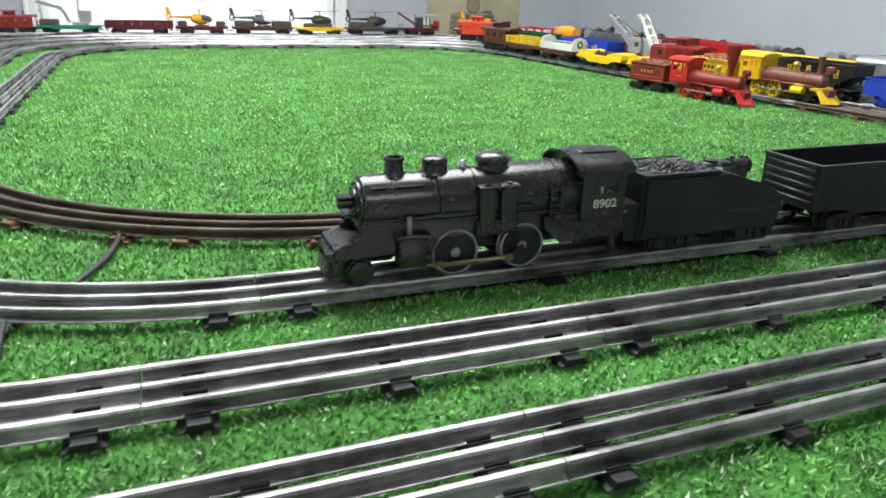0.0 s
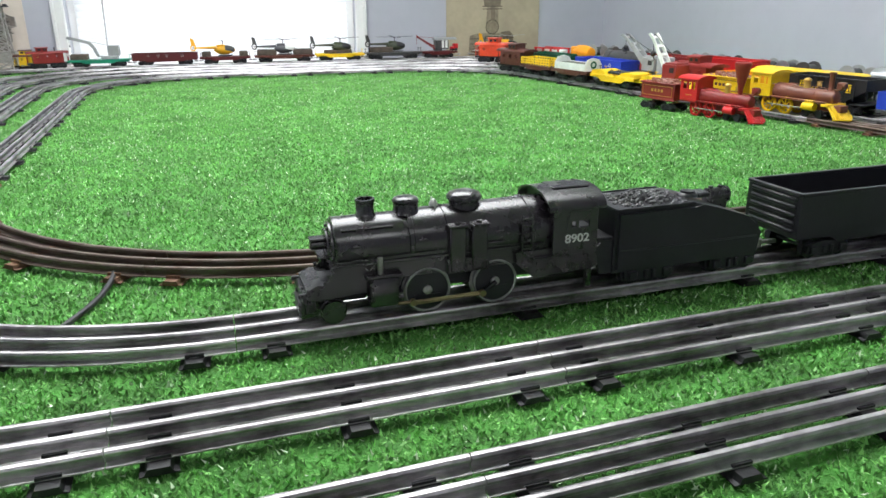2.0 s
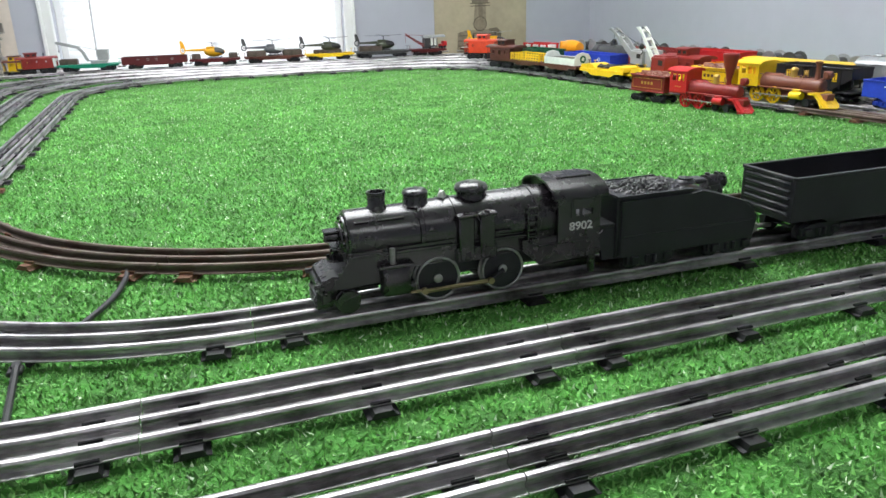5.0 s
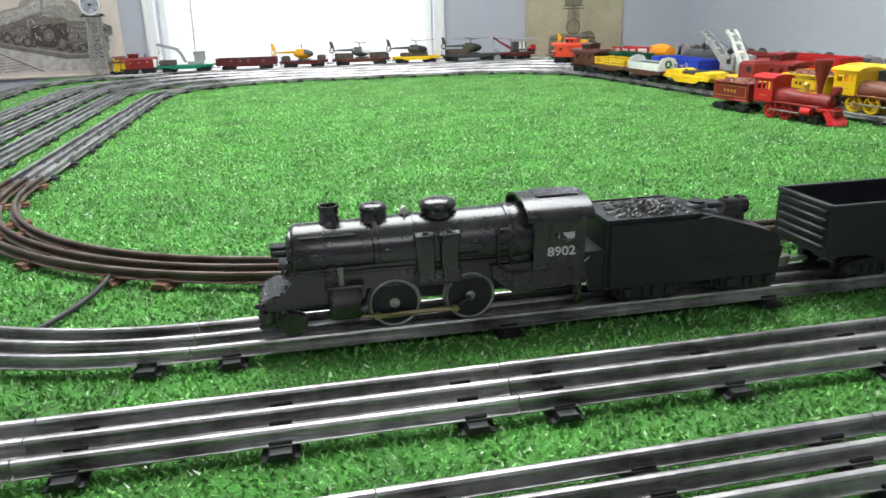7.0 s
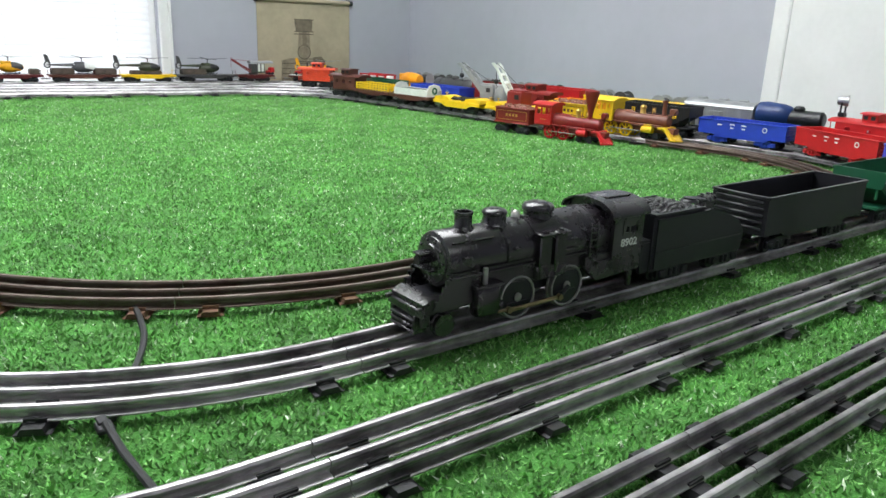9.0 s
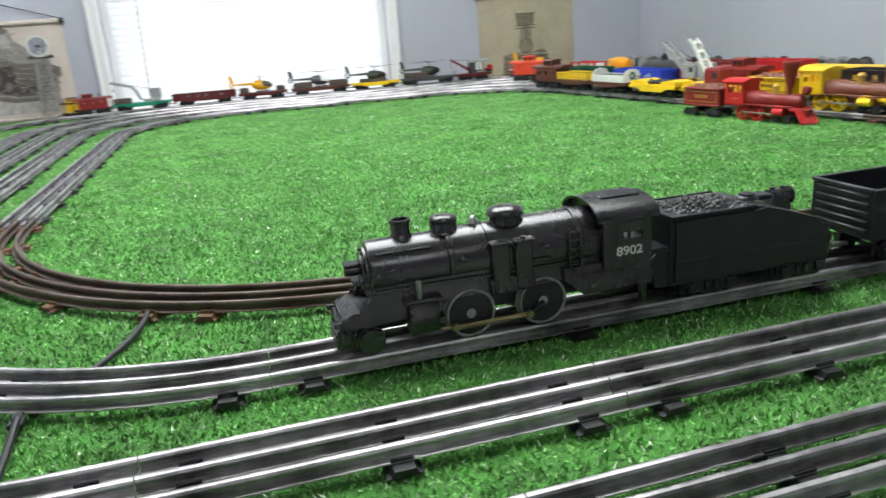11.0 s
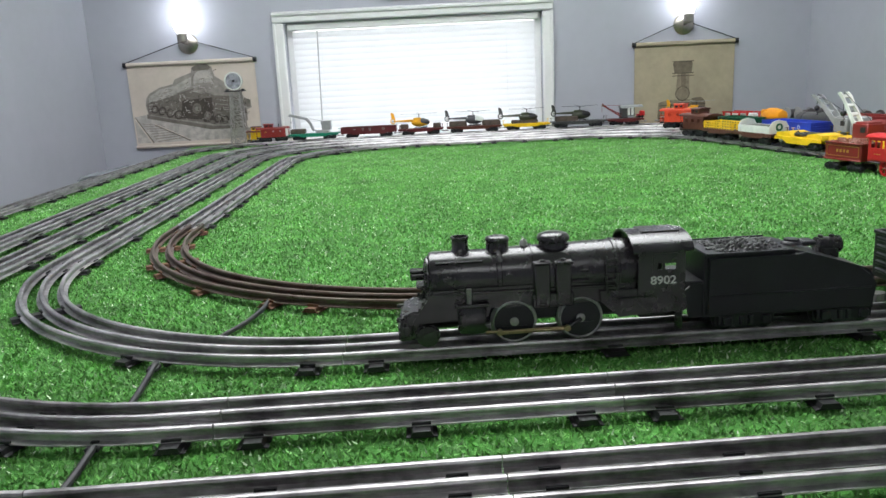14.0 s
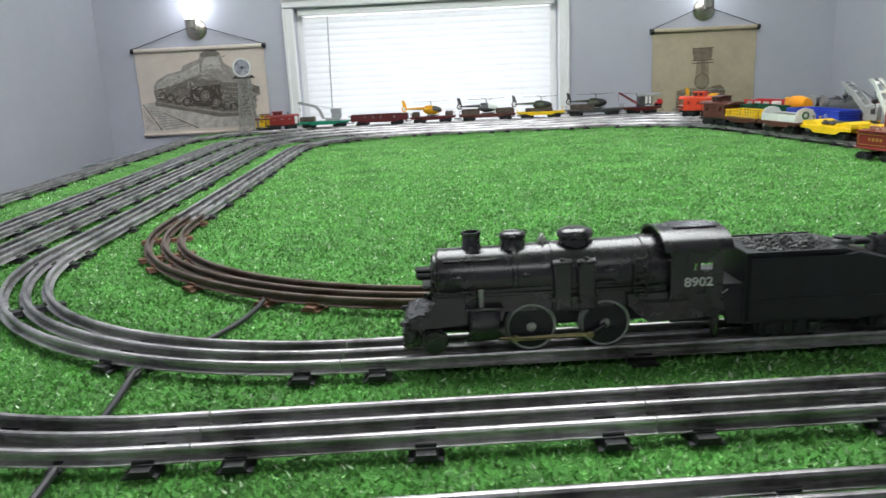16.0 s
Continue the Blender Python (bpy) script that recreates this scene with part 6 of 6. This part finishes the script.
# folded grey cloth at the table's edge
bm = BM()
prism(bm, [(-0.722, 1.62), (-0.700, 1.70), (-0.700, 1.90), (-0.735, 1.93), (-0.748, 1.72)], -0.0020, 0.006, "z")
bmesh.ops.bevel(bm, geom=bm.edges[:], offset=0.003, segments=2, affect="EDGES")
solid("grey_cloth", bm, mat("grey_felt", (0.16, 0.17, 0.19), 0.9, var=0.2, scale=40, bump=0.4), "folded dark grey cloth beside the outer track", "cloth")

# ---- wall hangings ----
M_CLOTH1 = mat("poster_cloth_grey", (0.64, 0.56, 0.49), 0.85, var=0.06, scale=8, bump=0.15, bscale=1500)
M_CLOTH2 = mat("poster_cloth_tan", (0.44, 0.38, 0.27), 0.85, var=0.10, scale=6, bump=0.15, bscale=1500)


def ink(name, color):
    return mat(name, color, 0.85, var=0.16, scale=60, bump=0.0)


I_DARK, I_MID, I_LIGHT, I_PALE = ink("print_dark", (0.085, 0.070, 0.060)), ink("print_mid", (0.20, 0.175, 0.155)), ink("print_light", (0.34, 0.31, 0.28)), ink("print_pale", (0.50, 0.465, 0.43))


def poster(x0, x1, ztop, zbot, peak, cloth, label):
    th = thing("hanging_poster", pose((x0 + x1) / 2, WALL_N, ztop), label, "wall poster", "hanging posters")
    w_, h_ = x1 - x0, ztop - zbot
    part("cloth", box(BM(), 0, -0.006, -h_ / 2, w_ - 0.012, 0.0016, h_, 0.0004), cloth, th)
    part("top_roll", cyl(BM(), (0, -0.010, 0), 0.0075, w_ - 0.012, "x", 18), cloth, th)
    part("bottom_roll", cyl(BM(), (0, -0.009, -h_), 0.0055, w_ - 0.012, "x", 18), cloth, th)
    for s in (-1, 1):
        part("end_cap", cyl(BM(), (s * (w_ / 2 - 0.003), -0.010, 0), 0.0088, 0.012, "x", 18), M_BLACKM, th)
        part("cord", tube(BM(), [(s * (w_ / 2 - 0.003), -0.010, 0.006), (peak[0] - (x0 + x1) / 2 + s * 0.030, -0.010, peak[1] - ztop)], 0.0016, 6), M_BLACKM, th, "dark hanging cord")
    return th


def printed(th, outline, material, layer):
    """A flat printed shape on the poster's cloth."""
    part("print", prism(BM(), outline, -0.0068 - 0.0003 * layer - 0.0002, -0.0068 - 0.0003 * layer), material, th, smooth=0)


th = poster(-1.021, -0.547, 0.293, 0.000, (-0.784, 0.362), M_CLOTH1, "pale cloth poster with a grey print of a large steam locomotive")


def sheet(th, quads, material, layer):
    """Many printed strokes of one tone on the poster's cloth."""
    bm = BM()
    y = -0.0068 - 0.0003 * layer
    for q in quads:
        bm.faces.new([bm.verts.new((a, y, b)) for a, b in q])
    tagged(part("print", bm, material, th, smooth=0), kind="stuff")


def ink_at(u, v):
    """From the drawing's own grid to the cloth: u to the right, v down."""
    return ((u - 330 - 0.125 * (v - 232)) * 0.00091, (232 - v) * 0.00085)


def drawn(th, pts, material, layer):
    printed(th, [ink_at(u, v) for u, v in pts], material, layer)


def stroke(u0, v0, u1, v1, w_):
    k = math.hypot(u1 - u0, v1 - v0) or 1
    du, dv = -(v1 - v0) / k * w_ / 2, (u1 - u0) / k * w_ / 2
    return [ink_at(u0 + du, v0 + dv), ink_at(u1 + du, v1 + dv), ink_at(u1 - du, v1 - dv), ink_at(u0 - du, v0 - dv)]


def rounded(u, v, ru, rv, n_=18):
    return [(u + ru * math.cos(2 * math.pi * i / n_), v + rv * math.sin(2 * math.pi * i / n_)) for i in range(n_)]


# track bed, rails and ties in front of the engine
drawn(th, [(108, 448), (165, 440), (430, 492), (610, 520), (614, 556), (124, 560)], I_PALE, 0)
drawn(th, [(160, 438), (430, 492), (560, 500), (560, 514), (420, 514), (160, 456)], I_MID, 1)
sheet(th, [stroke(140 + 9 * k, 478 + 11 * k, 218 + 14 * k, 486 + 8 * k, 3 + 0.4 * k) for k in range(8)], I_LIGHT, 1)
sheet(th, [stroke(110, 452, 186, 560, 8), stroke(192, 484, 336, 556, 7)], I_MID, 2)
sheet(th, [stroke(108, 452, 182, 560, 4), stroke(192, 481, 336, 552, 3)], M_CLOTH1, 3)
# engine: body, boiler top, running gear, front
drawn(th, [(157, 372), (168, 354), (208, 330), (262, 318), (270, 298), (334, 274), (336, 254), (352, 244), (396, 242), (416, 256), (428, 292), (466, 318), (528, 336), (546, 388), (574, 396), (580, 430), (562, 436), (566, 482), (546, 502), (430, 500), (250, 462), (166, 442), (154, 402)], I_LIGHT, 2)
drawn(th, [(168, 366), (212, 338), (266, 326), (334, 292), (340, 330), (262, 362), (168, 392)], I_PALE, 3)
drawn(th, [(160, 396), (262, 366), (340, 340), (430, 372), (440, 492), (250, 458), (166, 440)], I_MID, 3)
drawn(th, [(300, 388), (420, 380), (430, 476), (300, 462)], I_DARK, 4)
drawn(th, rounded(382, 312, 46, 52), I_LIGHT, 4)
drawn(th, rounded(384, 304, 40, 44), I_PALE, 5)
drawn(th, [(336, 256), (352, 245), (396, 243), (414, 256), (404, 266), (344, 268)], I_MID, 6)
drawn(th, [(352, 318), (416, 318), (424, 350), (346, 350)], I_LIGHT, 6)
drawn(th, [(428, 372), (540, 382), (572, 398), (576, 428), (540, 426), (432, 404)], I_MID, 5)
drawn(th, [(434, 408), (556, 432), (560, 480), (540, 498), (440, 490)], I_MID, 4)
for u, v, r in ((192, 420, 15), (222, 428, 16), (254, 438, 17), (288, 446, 18), (360, 424, 30), (404, 456, 24), (446, 470, 16), (476, 476, 15)):
    drawn(th, rounded(u, v, r, r * 1.15), I_DARK, 5)
    drawn(th, rounded(u, v, r * 0.62, r * 0.75, 12), I_MID, 6)
    drawn(th, rounded(u, v, r * 0.25, r * 0.3, 8), I_LIGHT, 7)
pr = random.Random(17)
tones = {0: [], 1: [], 2: [], 3: []}
for i in range(240):
    q = pr.random()
    u = 165 + 265 * q
    top_, bot = 356 - 92 * q, 438 + 56 * q
    f = pr.random()
    v = top_ + f * (bot - top_)
    ln = pr.uniform(4, 20)
    sl_ = pr.choice((-0.42, -0.38, 0.2, 3.0)) if f < 0.55 else pr.choice((-0.2, 0.22, 2.5, -2.5))
    k = ln / math.hypot(1, sl_)
    tones[pr.choice((2, 3, 3, 1)) if f < 0.42 else pr.choice((0, 0, 1, 2, 3))].append(stroke(u, v, u + k, v + sl_ * k, pr.uniform(1.2, 3.2)))
for i in range(90):
    u, v = pr.uniform(432, 556), pr.uniform(378, 490)
    if pr.random() < 0.5:
        tones[pr.choice((0, 1, 3))].append(stroke(u, v, u + pr.uniform(-2, 2), v + pr.uniform(6, 20), pr.uniform(1.2, 3)))
    else:
        tones[pr.choice((0, 2, 3))].append(stroke(u, v, u + pr.uniform(8, 26), v + pr.uniform(0, 5), pr.uniform(1.2, 2.6)))
for i in range(26):
    a = 2 * math.pi * i / 26
    tones[1].append(stroke(382 + 43 * math.cos(a), 312 + 49 * math.sin(a), 382 + 43 * math.cos(a + 0.2), 312 + 49 * math.sin(a + 0.2), 2))
for k, m_ in ((0, I_DARK), (1, I_MID), (2, I_LIGHT), (3, I_PALE)):
    sheet(th, tones[k], m_, 8 + 0.5 * k)

th = poster(0.798, 1.165, 0.276, -0.130, (0.977, 0.340), M_CLOTH2, "tan cloth poster with a pencil drawing of an old locomotive front")
E_DARK, E_MID, E_LINE = ink("pencil_dark", (0.20, 0.165, 0.12)), ink("pencil_mid", (0.29, 0.245, 0.175)), ink("pencil_line", (0.12, 0.10, 0.075))
printed(th, [(-0.036, -0.062), (0.026, -0.062), (0.030, -0.072), (0.026, -0.104), (-0.034, -0.104), (-0.040, -0.072)], E_DARK, 1)
printed(th, [(-0.024, -0.104), (0.018, -0.104), (0.020, -0.180), (-0.028, -0.180)], E_MID, 1)
printed(th, [(-0.010, -0.104), (0.006, -0.104), (0.006, -0.180), (-0.010, -0.180)], E_DARK, 2)
for z in (-0.062, -0.103, -0.112):
    printed(th, [(-0.042, z), (0.034, z), (0.034, z - 0.003), (-0.042, z - 0.003)], E_LINE, 3)
c_ = (-0.004, -0.176)
printed(th, [(c_[0] + 0.026 * math.cos(a), c_[1] + 0.026 * math.sin(a)) for a in [2 * math.pi * i / 20 for i in range(20)]], E_LINE, 2)
printed(th, [(c_[0] + 0.023 * math.cos(a), c_[1] + 0.023 * math.sin(a)) for a in [2 * math.pi * i / 20 for i in range(20)]], E_MID, 3)
printed(th, [(-0.090, -0.206), (-0.060, -0.198), (0.055, -0.196), (0.078, -0.210), (0.082, -0.290), (-0.094, -0.290)], E_MID, 1)
printed(th, [(0.030, -0.194), (0.062, -0.190), (0.078, -0.206), (0.080, -0.260), (0.034, -0.262)], E_DARK, 2)
printed(th, [(-0.032, -0.208), (0.020, -0.208), (0.020, -0.228), (-0.032, -0.228)], E_LINE, 3)
printed(th, [(-0.029, -0.211), (0.017, -0.211), (0.017, -0.225), (-0.029, -0.225)], E_MID, 4)
for k in range(4):
    printed(th, [(-0.090, -0.215 - 0.018 * k), (0.080, -0.213 - 0.018 * k), (0.080, -0.2155 - 0.018 * k), (-0.090, -0.2175 - 0.018 * k)], E_LINE, 5)

# ---- wall lamps ----
M_NICKEL = mat("brushed_nickel", (0.46, 0.43, 0.38), 0.28, 1.0, var=0.12, scale=50)
M_BULB = glow("bulb_glow", (0.90, 0.94, 1.0), 16.0)
for x, z in ((-0.784, 0.358), (0.977, 0.340)):
    th = thing("wall_lamp", pose(x, WALL_N, z), "lit brushed nickel wall lamp with a bare white bulb", "wall lamp", "wall lamps")
    part("back_plate", lathe(BM(), [(0.036, 0.0), (0.036, -0.004), (0.030, -0.010), (0.012, -0.014)], (0, 0, 0), "y", 32), M_NICKEL, th)
    part("arm", tube(BM(), [(0, -0.010, 0), (0, -0.040, 0.002), (0, -0.055, 0.010)], 0.006, 12), M_NICKEL, th)
    part("socket_cup", lathe(BM(), [(0.008, 0.0), (0.017, 0.004), (0.018, 0.030), (0.016, 0.031), (0.015, 0.008)], (0, -0.055, 0.000), seg=24), M_NICKEL, th)
    b_ = part("bulb", lathe(BM(), [(0.012, 0.0), (0.016, 0.012), (0.029, 0.040), (0.030, 0.054), (0.022, 0.072), (0.006, 0.081)], (0, -0.055, 0.024), seg=24), M_BULB, th, "glowing white bulb")
    lamp("wall_lamp_light", "POINT", 0.6, (x, WALL_N - 0.058, z + 0.130), None, (0.03,), (0.90, 0.94, 1.0))

# picture above the window
th = thing("framed_picture", pose(0.040, WALL_N, 0.474), "dark framed picture hung above the window", "picture")
for x in (-0.100, 0.100):
    part("frame_side", box(BM(), x, -0.008, 0.09, 0.014, 0.016, 0.180, 0.002), M_BLACKM, th)
for z in (0.007, 0.173):
    part("frame_rail", box(BM(), 0, -0.008, z, 0.185, 0.016, 0.014, 0.002), M_BLACKM, th)
part("backing", box(BM(), 0, -0.004, 0.09, 0.190, 0.004, 0.160), M_CLOTH1, th)
